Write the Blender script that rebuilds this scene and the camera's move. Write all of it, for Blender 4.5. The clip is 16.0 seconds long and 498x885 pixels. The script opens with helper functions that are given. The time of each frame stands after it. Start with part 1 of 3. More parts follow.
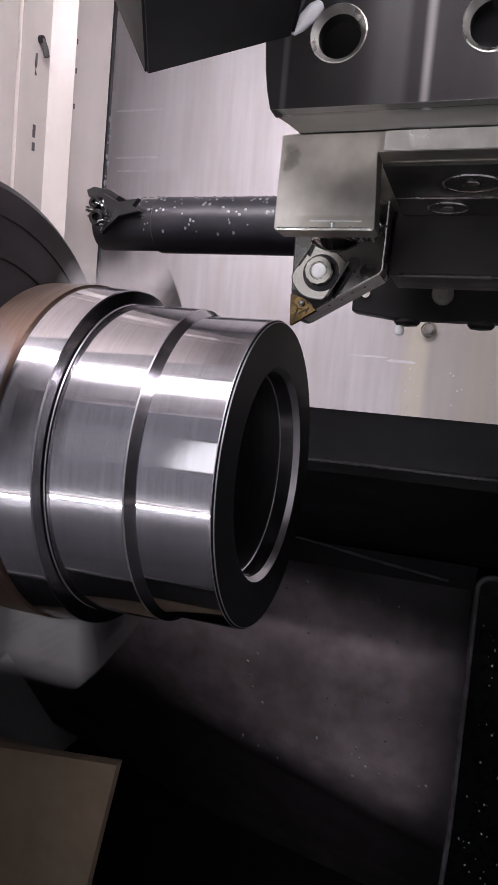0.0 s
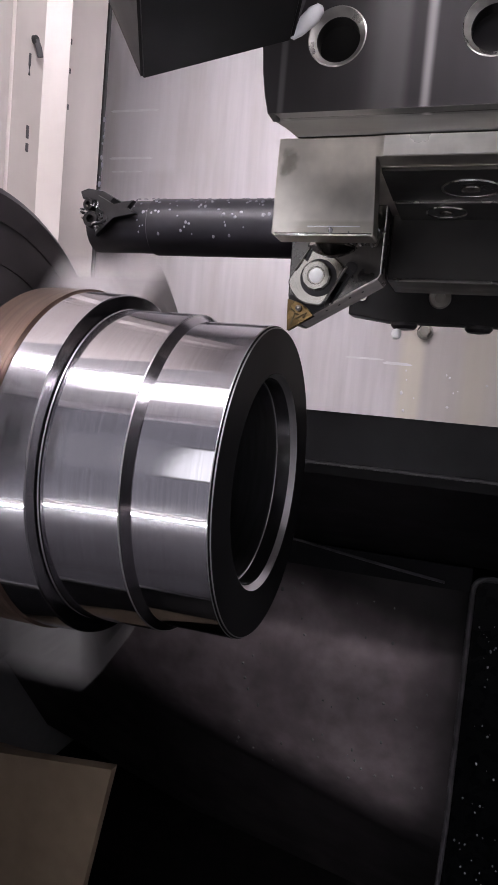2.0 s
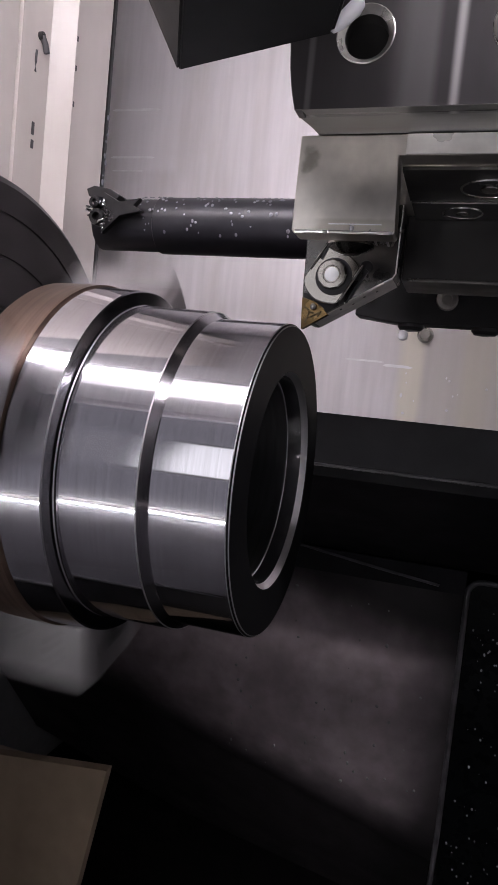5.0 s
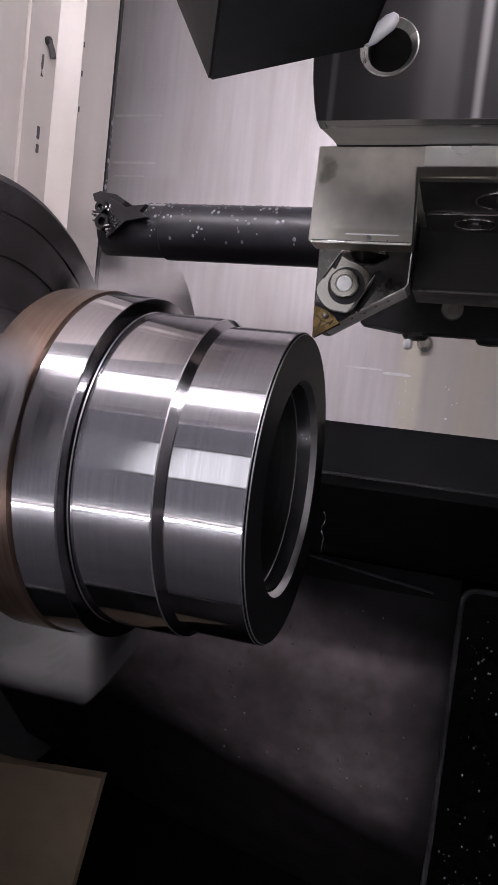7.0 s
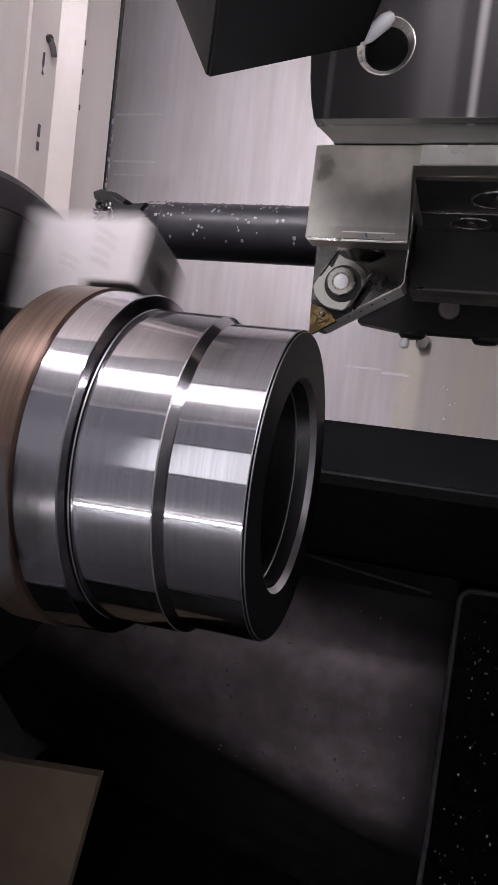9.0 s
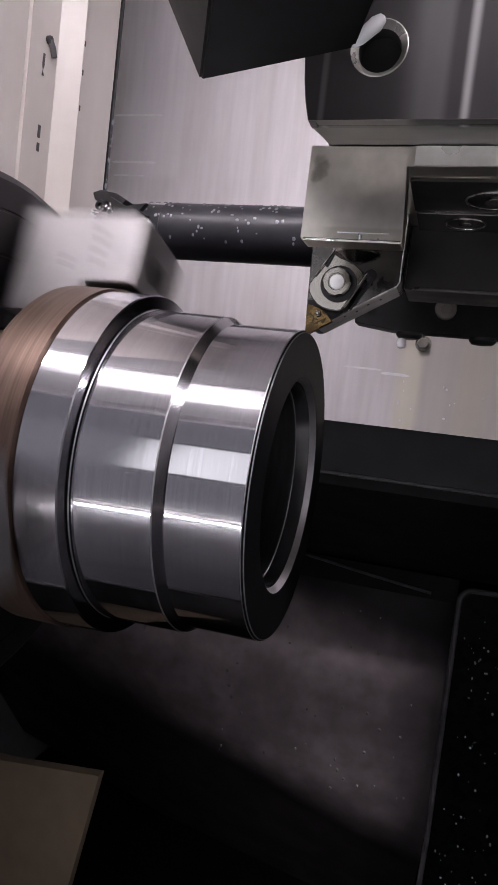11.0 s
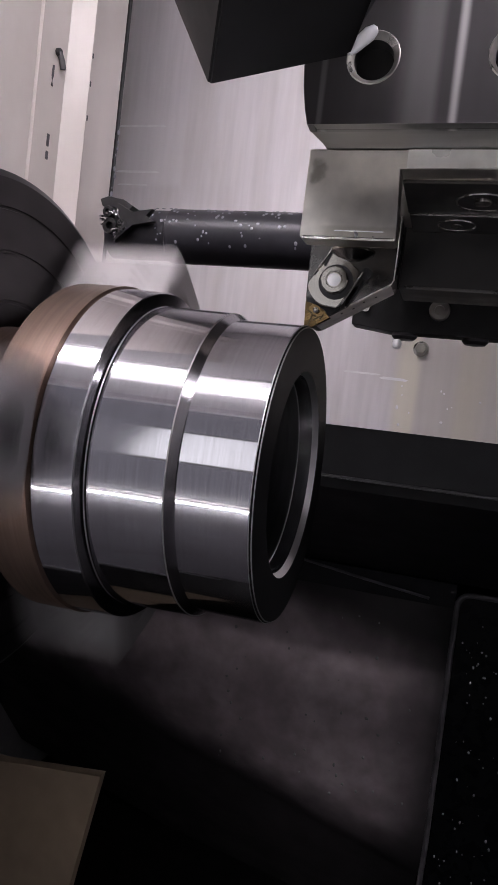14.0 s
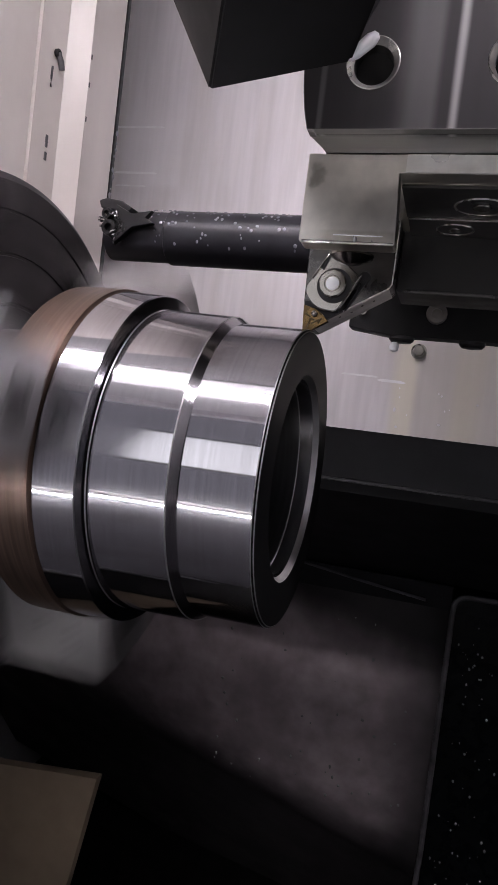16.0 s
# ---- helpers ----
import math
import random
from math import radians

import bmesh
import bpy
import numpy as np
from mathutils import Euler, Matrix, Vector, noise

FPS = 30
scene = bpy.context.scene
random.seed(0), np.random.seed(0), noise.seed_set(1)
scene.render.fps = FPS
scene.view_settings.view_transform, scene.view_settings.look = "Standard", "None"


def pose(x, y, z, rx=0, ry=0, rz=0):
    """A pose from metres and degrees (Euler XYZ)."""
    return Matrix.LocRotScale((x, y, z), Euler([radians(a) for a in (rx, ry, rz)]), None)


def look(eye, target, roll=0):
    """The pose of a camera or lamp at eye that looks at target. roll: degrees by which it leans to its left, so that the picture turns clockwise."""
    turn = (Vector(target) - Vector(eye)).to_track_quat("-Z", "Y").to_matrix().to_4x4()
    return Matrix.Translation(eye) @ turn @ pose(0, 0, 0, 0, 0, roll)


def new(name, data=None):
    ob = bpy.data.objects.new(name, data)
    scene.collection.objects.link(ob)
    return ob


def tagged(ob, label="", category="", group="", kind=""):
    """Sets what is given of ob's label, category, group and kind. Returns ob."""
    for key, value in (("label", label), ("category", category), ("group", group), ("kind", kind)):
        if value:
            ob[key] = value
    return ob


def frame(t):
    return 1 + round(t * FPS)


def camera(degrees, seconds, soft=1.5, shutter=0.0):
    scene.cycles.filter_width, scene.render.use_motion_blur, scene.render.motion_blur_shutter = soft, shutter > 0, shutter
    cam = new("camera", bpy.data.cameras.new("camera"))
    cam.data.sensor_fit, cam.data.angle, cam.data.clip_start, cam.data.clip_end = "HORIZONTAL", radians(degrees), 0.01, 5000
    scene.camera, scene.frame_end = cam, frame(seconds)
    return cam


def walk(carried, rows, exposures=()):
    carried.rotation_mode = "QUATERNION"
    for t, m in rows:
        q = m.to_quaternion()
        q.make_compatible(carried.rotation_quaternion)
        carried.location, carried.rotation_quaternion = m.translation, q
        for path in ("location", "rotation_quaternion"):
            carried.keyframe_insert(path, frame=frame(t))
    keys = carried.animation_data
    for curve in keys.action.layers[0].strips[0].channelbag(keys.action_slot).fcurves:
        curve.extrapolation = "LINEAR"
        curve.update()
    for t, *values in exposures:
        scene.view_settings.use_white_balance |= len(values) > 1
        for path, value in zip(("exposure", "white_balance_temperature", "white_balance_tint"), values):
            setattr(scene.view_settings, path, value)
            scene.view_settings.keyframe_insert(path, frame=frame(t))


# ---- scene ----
cam = camera(40.5, 16.0, soft=1.1, shutter=0.14)
PATH = [
    (0.0, 0.07534, -0.25626, 0.33378, 85.334, -4.936, 18.93),
    (0.5, 0.07363, -0.25309, 0.33634, 85.206, -4.814, 18.801),
    (1.0, 0.07408, -0.25277, 0.33589, 85.172, -4.91, 18.624),
    (1.5, 0.07393, -0.25391, 0.3358, 85.367, -4.883, 18.42),
    (2.0, 0.07331, -0.25328, 0.33632, 85.338, -4.923, 18.489),
    (2.5, 0.07278, -0.25381, 0.33627, 85.409, -4.959, 18.389),
    (3.0, 0.07031, -0.2549, 0.33518, 85.577, -5.253, 18.265),
    (3.5, 0.06869, -0.25524, 0.33481, 85.543, -5.429, 18.175),
    (6.0, 0.06085, -0.25602, 0.33311, 85.916, -6.003, 17.208),
    (6.5, 0.05838, -0.25953, 0.33468, 86.357, -6.321, 16.99),
    (7.0, 0.0569, -0.25783, 0.33372, 86.159, -6.233, 17.013),
    (7.5, 0.05733, -0.25951, 0.33266, 86.412, -6.306, 16.803),
    (8.0, 0.05641, -0.26039, 0.33232, 86.448, -6.519, 16.872),
    (8.5, 0.05676, -0.25974, 0.3323, 86.27, -6.543, 16.893),
    (9.0, 0.0566, -0.25921, 0.3324, 86.201, -6.517, 16.835),
    (11.5, 0.05717, -0.26044, 0.33243, 86.235, -6.494, 16.861),
    (12.0, 0.05641, -0.26177, 0.33244, 86.467, -6.648, 16.79),
    (12.5, 0.05552, -0.26206, 0.33123, 86.496, -6.567, 16.878),
    (13.0, 0.0553, -0.26332, 0.32949, 86.477, -6.626, 16.835),
    (13.5, 0.05555, -0.26665, 0.32804, 86.719, -6.651, 17.001),
    (14.0, 0.05823, -0.27181, 0.32445, 87.203, -6.614, 16.677),
    (14.5, 0.05672, -0.27177, 0.32497, 87.198, -6.71, 16.562),
    (15.0, 0.05645, -0.27445, 0.32435, 87.461, -6.824, 16.46),
    (15.5, 0.0573, -0.27299, 0.32472, 87.43, -6.79, 16.386),
    (16.0, 0.05559, -0.27183, 0.32551, 87.295, -6.768, 16.282),
]
walk(cam, [(t, pose(x, y, z, rx, ry, rz)) for t, x, y, z, rx, ry, rz in PATH],
     [(0.0, 0.05), (3.5, -0.02), (6.5, -0.29), (9.0, -0.28), (13.5, -0.34), (16.0, -0.35)])

# ---- light and world ----
world = bpy.data.worlds.new("workshop")
world.use_nodes = True
scene.world = world
world.node_tree.nodes["Background"].inputs[0].default_value = (0.8, 0.76, 0.9, 1)
world.node_tree.nodes["Background"].inputs[1].default_value = 0.27

AX = 0.3            # height of the spindle axis


# ---- materials ----
def material(name, base, rough=0.5, metal=0.0, grain=40.0, vary=0.12, bump=0.1, stretch=(1, 1, 1), stain=None,
             stain_scale=6.0, stain_stretch=(1, 1, 1), rough_vary=0.12, aniso=0.0, spec=0.5, ior=1.5, coat=0.0, fine=None, turned=0.0):
    """A surface with two scales of variation: stretched grain and broad stains."""
    m = bpy.data.materials.new(name)
    m.use_nodes = True
    nt = m.node_tree
    N, L = nt.nodes, nt.links
    b = N["Principled BSDF"]
    co = N.new("ShaderNodeTexCoord")
    mp = N.new("ShaderNodeMapping")
    mp.inputs["Scale"].default_value = stretch
    L.new(co.outputs["Object"], mp.inputs["Vector"])
    n1 = N.new("ShaderNodeTexNoise")
    n1.inputs["Scale"].default_value, n1.inputs["Detail"].default_value = grain, 6
    L.new(mp.outputs[0], n1.inputs["Vector"])
    n2 = N.new("ShaderNodeTexNoise")
    n2.inputs["Scale"].default_value, n2.inputs["Detail"].default_value = stain_scale, 5
    mp2 = N.new("ShaderNodeMapping")
    mp2.inputs["Scale"].default_value = stain_stretch
    L.new(co.outputs["Object"], mp2.inputs["Vector"])
    L.new(mp2.outputs[0], n2.inputs["Vector"])
    r1 = N.new("ShaderNodeMapRange")
    r1.inputs["From Min"].default_value, r1.inputs["From Max"].default_value = 0.3, 0.7
    r1.inputs["To Min"].default_value, r1.inputs["To Max"].default_value = 1 - vary, 1 + vary
    L.new(n1.outputs["Fac"], r1.inputs["Value"])
    mul = N.new("ShaderNodeMix")
    mul.data_type, mul.blend_type = "RGBA", "MULTIPLY"
    mul.inputs[0].default_value = 1.0
    mul.inputs[6].default_value = (*base, 1)
    L.new(r1.outputs[0], mul.inputs[7])
    out = mul.outputs[2]
    if stain:
        ramp = N.new("ShaderNodeMapRange")
        ramp.inputs["From Min"].default_value, ramp.inputs["From Max"].default_value = 0.4, 0.78
        ramp.interpolation_type = "SMOOTHSTEP"
        L.new(n2.outputs["Fac"], ramp.inputs["Value"])
        ramp.inputs["To Max"].default_value = 0.75
        mx = N.new("ShaderNodeMix")
        mx.data_type = "RGBA"
        L.new(ramp.outputs[0], mx.inputs[0])
        L.new(out, mx.inputs[6])
        mx.inputs[7].default_value = (*stain, 1)
        out = mx.outputs[2]
    L.new(out, b.inputs["Base Color"])
    r2 = N.new("ShaderNodeMapRange")
    r2.inputs["From Min"].default_value, r2.inputs["From Max"].default_value = 0.3, 0.7
    r2.inputs["To Min"].default_value, r2.inputs["To Max"].default_value = max(rough - rough_vary, 0.02), rough + rough_vary
    r2.interpolation_type = "SMOOTHSTEP"
    L.new(n2.outputs["Fac"], r2.inputs["Value"])
    L.new(r2.outputs[0], b.inputs["Roughness"])
    b.inputs["Metallic"].default_value = metal
    b.inputs["Specular IOR Level"].default_value = spec
    b.inputs["IOR"].default_value = ior
    b.inputs["Coat Weight"].default_value = coat
    b.inputs["Coat Roughness"].default_value = 0.12
    if aniso:
        b.inputs["Anisotropic"].default_value = aniso
        tg = N.new("ShaderNodeTangent")
        tg.direction_type, tg.axis = "RADIAL", "X"
        L.new(tg.outputs[0], b.inputs["Tangent"])
        b.inputs["Anisotropic Rotation"].default_value = 0.25
    if turned:
        gl = N.new("ShaderNodeBsdfAnisotropic")
        gl.distribution = "BECKMANN"
        gl.inputs["Anisotropy"].default_value, gl.inputs["Rotation"].default_value = 0.5, 0.0
        L.new(tg.outputs[0], gl.inputs["Tangent"])
        L.new(out, gl.inputs["Color"])
        L.new(r2.outputs[0], gl.inputs["Roughness"])
        b.inputs["Roughness"].default_value = 0.3
        for link in list(b.inputs["Roughness"].links):
            L.remove(link)
        mixed = N.new("ShaderNodeMixShader")
        mixed.inputs[0].default_value = turned
        L.new(b.outputs[0], mixed.inputs[1])
        L.new(gl.outputs[0], mixed.inputs[2])
        L.new(mixed.outputs[0], N["Material Output"].inputs[0])
    if bump:
        bp = N.new("ShaderNodeBump")
        bp.inputs["Strength"].default_value, bp.inputs["Distance"].default_value = bump, fine or 0.0005
        L.new(n1.outputs["Fac"], bp.inputs["Height"])
        L.new(bp.outputs[0], b.inputs["Normal"])
    return m


def veil(m, colour, amount, bounds, scale=20.0, stretch=(1, 1, 1), wobble=0.5):
    """Lays another colour over a surface, such as film, wear or painted shade, within soft, uneven bounds: (direction,
    distance, softness).
    """
    N, L = m.node_tree.nodes, m.node_tree.links
    b = N["Principled BSDF"]
    under = b.inputs["Base Color"].links[0].from_socket
    co = N.new("ShaderNodeTexCoord")
    mp = N.new("ShaderNodeMapping")
    mp.inputs["Scale"].default_value = stretch
    L.new(co.outputs["Object"], mp.inputs["Vector"])
    n = N.new("ShaderNodeTexNoise")
    n.inputs["Scale"].default_value, n.inputs["Detail"].default_value = scale, 6
    L.new(mp.outputs[0], n.inputs["Vector"])
    total = None
    for direction, at, soft in bounds:
        dot = N.new("ShaderNodeVectorMath")
        dot.operation = "DOT_PRODUCT"
        dot.inputs[1].default_value = Vector(direction).normalized()
        L.new(co.outputs["Object"], dot.inputs[0])
        shift = N.new("ShaderNodeMath")
        shift.operation = "MULTIPLY_ADD"
        L.new(n.outputs["Fac"], shift.inputs[0])
        shift.inputs[1].default_value = 2 * wobble * soft
        L.new(dot.outputs["Value"], shift.inputs[2])
        r = N.new("ShaderNodeMapRange")
        r.interpolation_type = "SMOOTHSTEP"
        mid = at + wobble * soft
        r.inputs["From Min"].default_value, r.inputs["From Max"].default_value = mid - soft, mid + soft
        r.inputs["To Max"].default_value = amount if total is None else 1.0
        L.new(shift.outputs[0], r.inputs["Value"])
        if total is None:
            total = r.outputs[0]
        else:
            mul = N.new("ShaderNodeMath")
            mul.operation = "MULTIPLY"
            L.new(total, mul.inputs[0])
            L.new(r.outputs[0], mul.inputs[1])
            total = mul.outputs[0]
    mx = N.new("ShaderNodeMix")
    mx.data_type = "RGBA"
    L.new(total, mx.inputs[0])
    L.new(under, mx.inputs[6])
    mx.inputs[7].default_value = (*colour, 1)
    L.new(mx.outputs[2], b.inputs["Base Color"])


def glow(name, colour, strength):
    m = bpy.data.materials.new(name)
    m.use_nodes = True
    b = m.node_tree.nodes["Principled BSDF"]
    b.inputs["Base Color"].default_value = (0.8, 0.8, 0.8, 1)
    b.inputs["Emission Color"].default_value = (*colour, 1)
    b.inputs["Emission Strength"].default_value = strength
    return m


TURNED = material("turned_steel", (0.67, 0.66, 0.69), 0.082, 1.0, 30, 0.07, 0.0, (40, 0.3, 0.3), rough_vary=0.004, aniso=0.9, turned=0.8, stain_scale=25)
# same steel as the journals, darkened in colour for what the steps reflect
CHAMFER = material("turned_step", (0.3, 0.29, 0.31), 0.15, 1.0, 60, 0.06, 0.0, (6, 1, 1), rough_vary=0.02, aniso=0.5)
# near-black colour in place of the dark that the end face mirrors
FACE = material("darkened_end_steel", (0.007, 0.007, 0.0075), 0.32, 0.0, 40, 0.1, 0.03, rough_vary=0.03, spec=0.5, ior=1.1)
BRIGHT = material("bright_cut_edge", (0.5, 0.49, 0.5), 0.38, 1.0, 60, 0.1, 0.0, (8, 1, 1), rough_vary=0.02)
BORE = material("bored_steel", (0.48, 0.48, 0.49), 0.18, 1.0, 60, 0.15, 0.0, (8, 1, 1), aniso=0.5, rough_vary=0.01)
# lower base colour stands in for the shade deep in the bore
DEEP = material("shaded_deep_bore", (0.2, 0.2, 0.203), 0.32, 1.0, 60, 0.15, 0.0, (8, 1, 1), rough_vary=0.02)
RAW = material("raw_skin", (0.15, 0.103, 0.083), 0.42, 0.85, 30, 0.3, 0.1, (30, 0.8, 0.8), stain=(0.14, 0.09, 0.07), stain_scale=30)
CHUCK = material("dark_chuck_steel", (0.085, 0.08, 0.083), 0.34, 1.0, 50, 0.25, 0.03, (1, 1, 1), stain_scale=14, aniso=0.6)
JAW = material("soft_jaw_steel", (0.29, 0.277, 0.285), 0.48, 0.9, 60, 0.12, 0.1, stain=(0.38, 0.36, 0.36), stain_scale=22)
JAWMARK = material("jaw_stamp", (0.16, 0.15, 0.16), 0.6, 0.4, 60, 0.2)
STAMP = material("stamped_mark", (0.09, 0.085, 0.09), 0.6, 0.4, 60, 0.2)
TURRET = material("turret_steel", (0.095, 0.09, 0.094), 0.33, 1.0, 14, 0.3, 0.12, (2.2, 2.2, 0.06), stain_scale=18, rough_vary=0.03, fine=0.002)
# three lighter upright bands at fixed x on the turret
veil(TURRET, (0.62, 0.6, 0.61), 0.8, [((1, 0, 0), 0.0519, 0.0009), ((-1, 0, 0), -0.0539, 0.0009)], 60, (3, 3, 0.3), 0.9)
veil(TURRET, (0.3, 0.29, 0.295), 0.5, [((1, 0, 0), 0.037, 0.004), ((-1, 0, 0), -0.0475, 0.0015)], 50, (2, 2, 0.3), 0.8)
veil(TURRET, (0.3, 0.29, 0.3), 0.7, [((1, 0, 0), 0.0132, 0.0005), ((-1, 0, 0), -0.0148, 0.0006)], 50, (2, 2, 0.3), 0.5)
BEVEL = material("bare_bevel_steel", (0.17, 0.162, 0.162), 0.33, 1.0, 60, 0.2, 0.05, (0.5, 2, 2), stain=(0.22, 0.21, 0.2), stain_scale=30, rough_vary=0.03)
BLOCK = material("ground_tool_block", (0.72, 0.68, 0.62), 0.34, 1.0, 160, 0.1, 0.06, (1, 1, 1), stain=(0.56, 0.53, 0.48), stain_scale=60, rough_vary=0.03)
veil(BLOCK, (0.24, 0.22, 0.18), 0.75, [((1, 0, 0), 0.0062, 0.0012), ((-1, 0, 0), -0.0105, 0.0016), ((0, 0, 1), 0.4055, 0.002), ((0, 0, -1), -0.4125, 0.0015)], 260, (1, 1, 1), 1.6)
veil(BLOCK, (0.42, 0.39, 0.32), 0.5, [((1, 0, 0), 0.012, 0.003), ((0, 0, -1), -0.3905, 0.0006)], 120, (1, 1, 1), 0.8)
# extra brightness stands in for reflections on the strip and shank edge
GLEAM = material("painted_gleam", (0.82, 0.8, 0.77), 0.32, 0.4, 150, 0.12, 0.1, stain=(0.6, 0.57, 0.52), stain_scale=60)
RIM = material("pale_rim_steel", (0.5, 0.485, 0.46), 0.3, 1.0, 150, 0.25, 0.1, stain=(0.2, 0.19, 0.18), stain_scale=60)
DULL = material("dark_recess_steel", (0.04, 0.038, 0.038), 0.4, 0.7, 80, 0.25, 0.1, stain=(0.03, 0.028, 0.027), stain_scale=40)
BLACKOX = material("black_oxide_steel", (0.035, 0.034, 0.036), 0.38, 0.6, 90, 0.25, 0.08, stain_scale=30)
MATTBLACK = material("matt_black_block", (0.009, 0.0085, 0.009), 0.5, 0.1, 70, 0.25, 0.1, stain_scale=20, spec=0.22)
HOLDER = material("toolholder_nickel", (0.11, 0.106, 0.103), 0.3, 1.0, 90, 0.2, 0.06, stain=(0.15, 0.14, 0.13), stain_scale=70)
# lighter copy of the shank's nickel, for the bright work its underside reflects
FLANK = material("lit_nickel_flank", (0.6, 0.575, 0.55), 0.4, 0.25, 120, 0.15, 0.06, stain=(0.36, 0.34, 0.32), stain_scale=90)
CLAMP = material("clamp_steel", (0.31, 0.295, 0.27), 0.2, 1.0, 120, 0.12, 0.04, stain=(0.42, 0.4, 0.37), stain_scale=120, rough_vary=0.04)
GOLD = material("coated_carbide", (0.14, 0.092, 0.04), 0.32, 0.9, 200, 0.3, 0.15, stain=(0.1, 0.07, 0.04), stain_scale=160)
CARBIDE = material("carbide_groove", (0.1, 0.075, 0.04), 0.45, 0.7, 200, 0.2)
PLASTIC = material("milky_plastic", (0.85, 0.85, 0.87), 0.35, 0.0, 60, 0.06)
WALL = material("satin_sheet", (0.8, 0.76, 0.79), 0.5, 0.1, 26, 0.07, 0.03, (5, 5, 0.35), stain=(0.6, 0.55, 0.52), stain_scale=7, stain_stretch=(2.6, 1, 0.45), rough_vary=0.15)
veil(WALL, (0.5, 0.46, 0.41), 0.65, [((1, 0, 0), 0.012, 0.03), ((0, 0, -1), -0.445, 0.05)], 30, (2.5, 1, 0.3), 0.6)
veil(WALL, (0.84, 0.79, 0.67), 0.7, [((1, 0, 0), 0.0, 0.006), ((-1, 0, 0), -0.021, 0.005), ((0, 0, -1), -0.42, 0.03)], 40, (2, 1, 0.25), 0.5)
veil(WALL, (0.66, 0.61, 0.5), 0.5, [((1, 0, 0), 0.058, 0.006), ((-1, 0, 0), -0.085, 0.01), ((0, 0, -1), -0.42, 0.05)], 40, (2, 1, 0.25), 0.6)
# paler patch on the upper left of the wall
veil(WALL, (0.88, 0.85, 0.88), 0.5, [((1, 0, 0), -0.335, 0.012), ((-1, 0, 0), 0.262, 0.004), ((0, 0, 1), 0.562, 0.006), ((0, 0, -1), -0.645, 0.02)], 30, (1, 1, 1), 0.5)
PALE = material("pale_mark", (0.92, 0.9, 0.92), 0.35, 0.2, 60, 0.1)
COVER = material("cream_paint", (0.7, 0.645, 0.615), 0.42, 0.0, 30, 0.05, 0.06, (1, 1, 0.3), stain=(0.56, 0.51, 0.48), stain_scale=9)
GAP_SHADE = material("gap_shade_black", (0.012, 0.012, 0.013), 0.45, 0.0, 80, 0.2)
DARKSHEET = material("black_sheet", (0.009, 0.009, 0.0105), 0.45, 0.0, 20, 0.3, 0.08, stain=(0.017, 0.0165, 0.018), stain_scale=7, spec=0.5, ior=1.2)
PAN = material("worn_shaded_tray_sheet", (0.29, 0.243, 0.26), 0.6, 0.0, 25, 0.25, 0.15, stain=(0.16, 0.13, 0.14), stain_scale=9, spec=0.15)
# darkening that stands in for shade: by the flap, along the top, lower left
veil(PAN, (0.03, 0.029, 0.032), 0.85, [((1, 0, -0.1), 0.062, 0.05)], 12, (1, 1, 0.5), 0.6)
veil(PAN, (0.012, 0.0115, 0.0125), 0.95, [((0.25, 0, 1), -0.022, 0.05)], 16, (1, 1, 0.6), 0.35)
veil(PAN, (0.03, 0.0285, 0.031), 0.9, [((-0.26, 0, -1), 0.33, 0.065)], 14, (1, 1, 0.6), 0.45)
CREASE = material("grey_sheet_fold", (0.075, 0.072, 0.08), 0.45, 0.2, 40, 0.5, 0.1, stain=(0.03, 0.03, 0.032), stain_scale=14)
WETBLACK = material("wet_black_rubber", (0.0025, 0.003, 0.0035), 0.3, 0.0, 70, 0.3, 0.2, stain_scale=40, spec=0.5, ior=1.15)
BAR = material("oiled_black_bar", (0.03, 0.029, 0.036), 0.4, 0.15, 60, 0.25, 0.08, stain_scale=20, rough_vary=0.02)
DROP = material("coolant_drop", (0.55, 0.55, 0.56), 0.08, 0.7, 40, 0.1, 0)
MILKY = material("milky_coolant_drop", (0.33, 0.33, 0.37), 0.25, 0.0, 40, 0.1, 0)
CHIP = material("steel_chip", (0.55, 0.54, 0.55), 0.25, 1.0, 80, 0.2)
TAN = material("tan_plate", (0.3, 0.23, 0.165), 0.5, 0.0, 35, 0.1, 0.08, stain=(0.19, 0.145, 0.105), stain_scale=9)
BOLT = material("zinc_bolt", (0.36, 0.34, 0.31), 0.3, 1.0, 90, 0.2, 0.1, stain_scale=60)
HOUSING = material("grey_housing", (0.35, 0.35, 0.36), 0.45, 0.1, 30, 0.08)
CEILING = material("grey_roof_sheet", (0.78, 0.76, 0.78), 0.5, 0.1, 20, 0.08)
REFLECTOR = material("dark_grey_reflector", (0.07, 0.067, 0.076), 0.45, 0.1, 30, 0.15, 0.05, stain=(0.05, 0.048, 0.052), stain_scale=5)


# ---- building blocks ----
def done(bm, name, mat, parent=None, label="", angle=32):
    bmesh.ops.recalc_face_normals(bm, faces=bm.faces)
    me = bpy.data.meshes.new(name)
    bm.to_mesh(me)
    bm.free()
    me.polygons.foreach_set("use_smooth", [True] * len(me.polygons))
    me.set_sharp_from_angle(angle=radians(angle))
    me.materials.append(mat)
    ob = new(name, me)
    if len(me.polygons) < 3000:
        flat = ob.modifiers.new("weighted", "WEIGHTED_NORMAL")
        flat.keep_sharp = True
    if parent:
        ob.parent = parent
    if label:
        tagged(ob, label)
    return ob


def part(name, bm, mat, parent, label="", angle=32):
    return done(bm, name, mat, parent, label, angle)


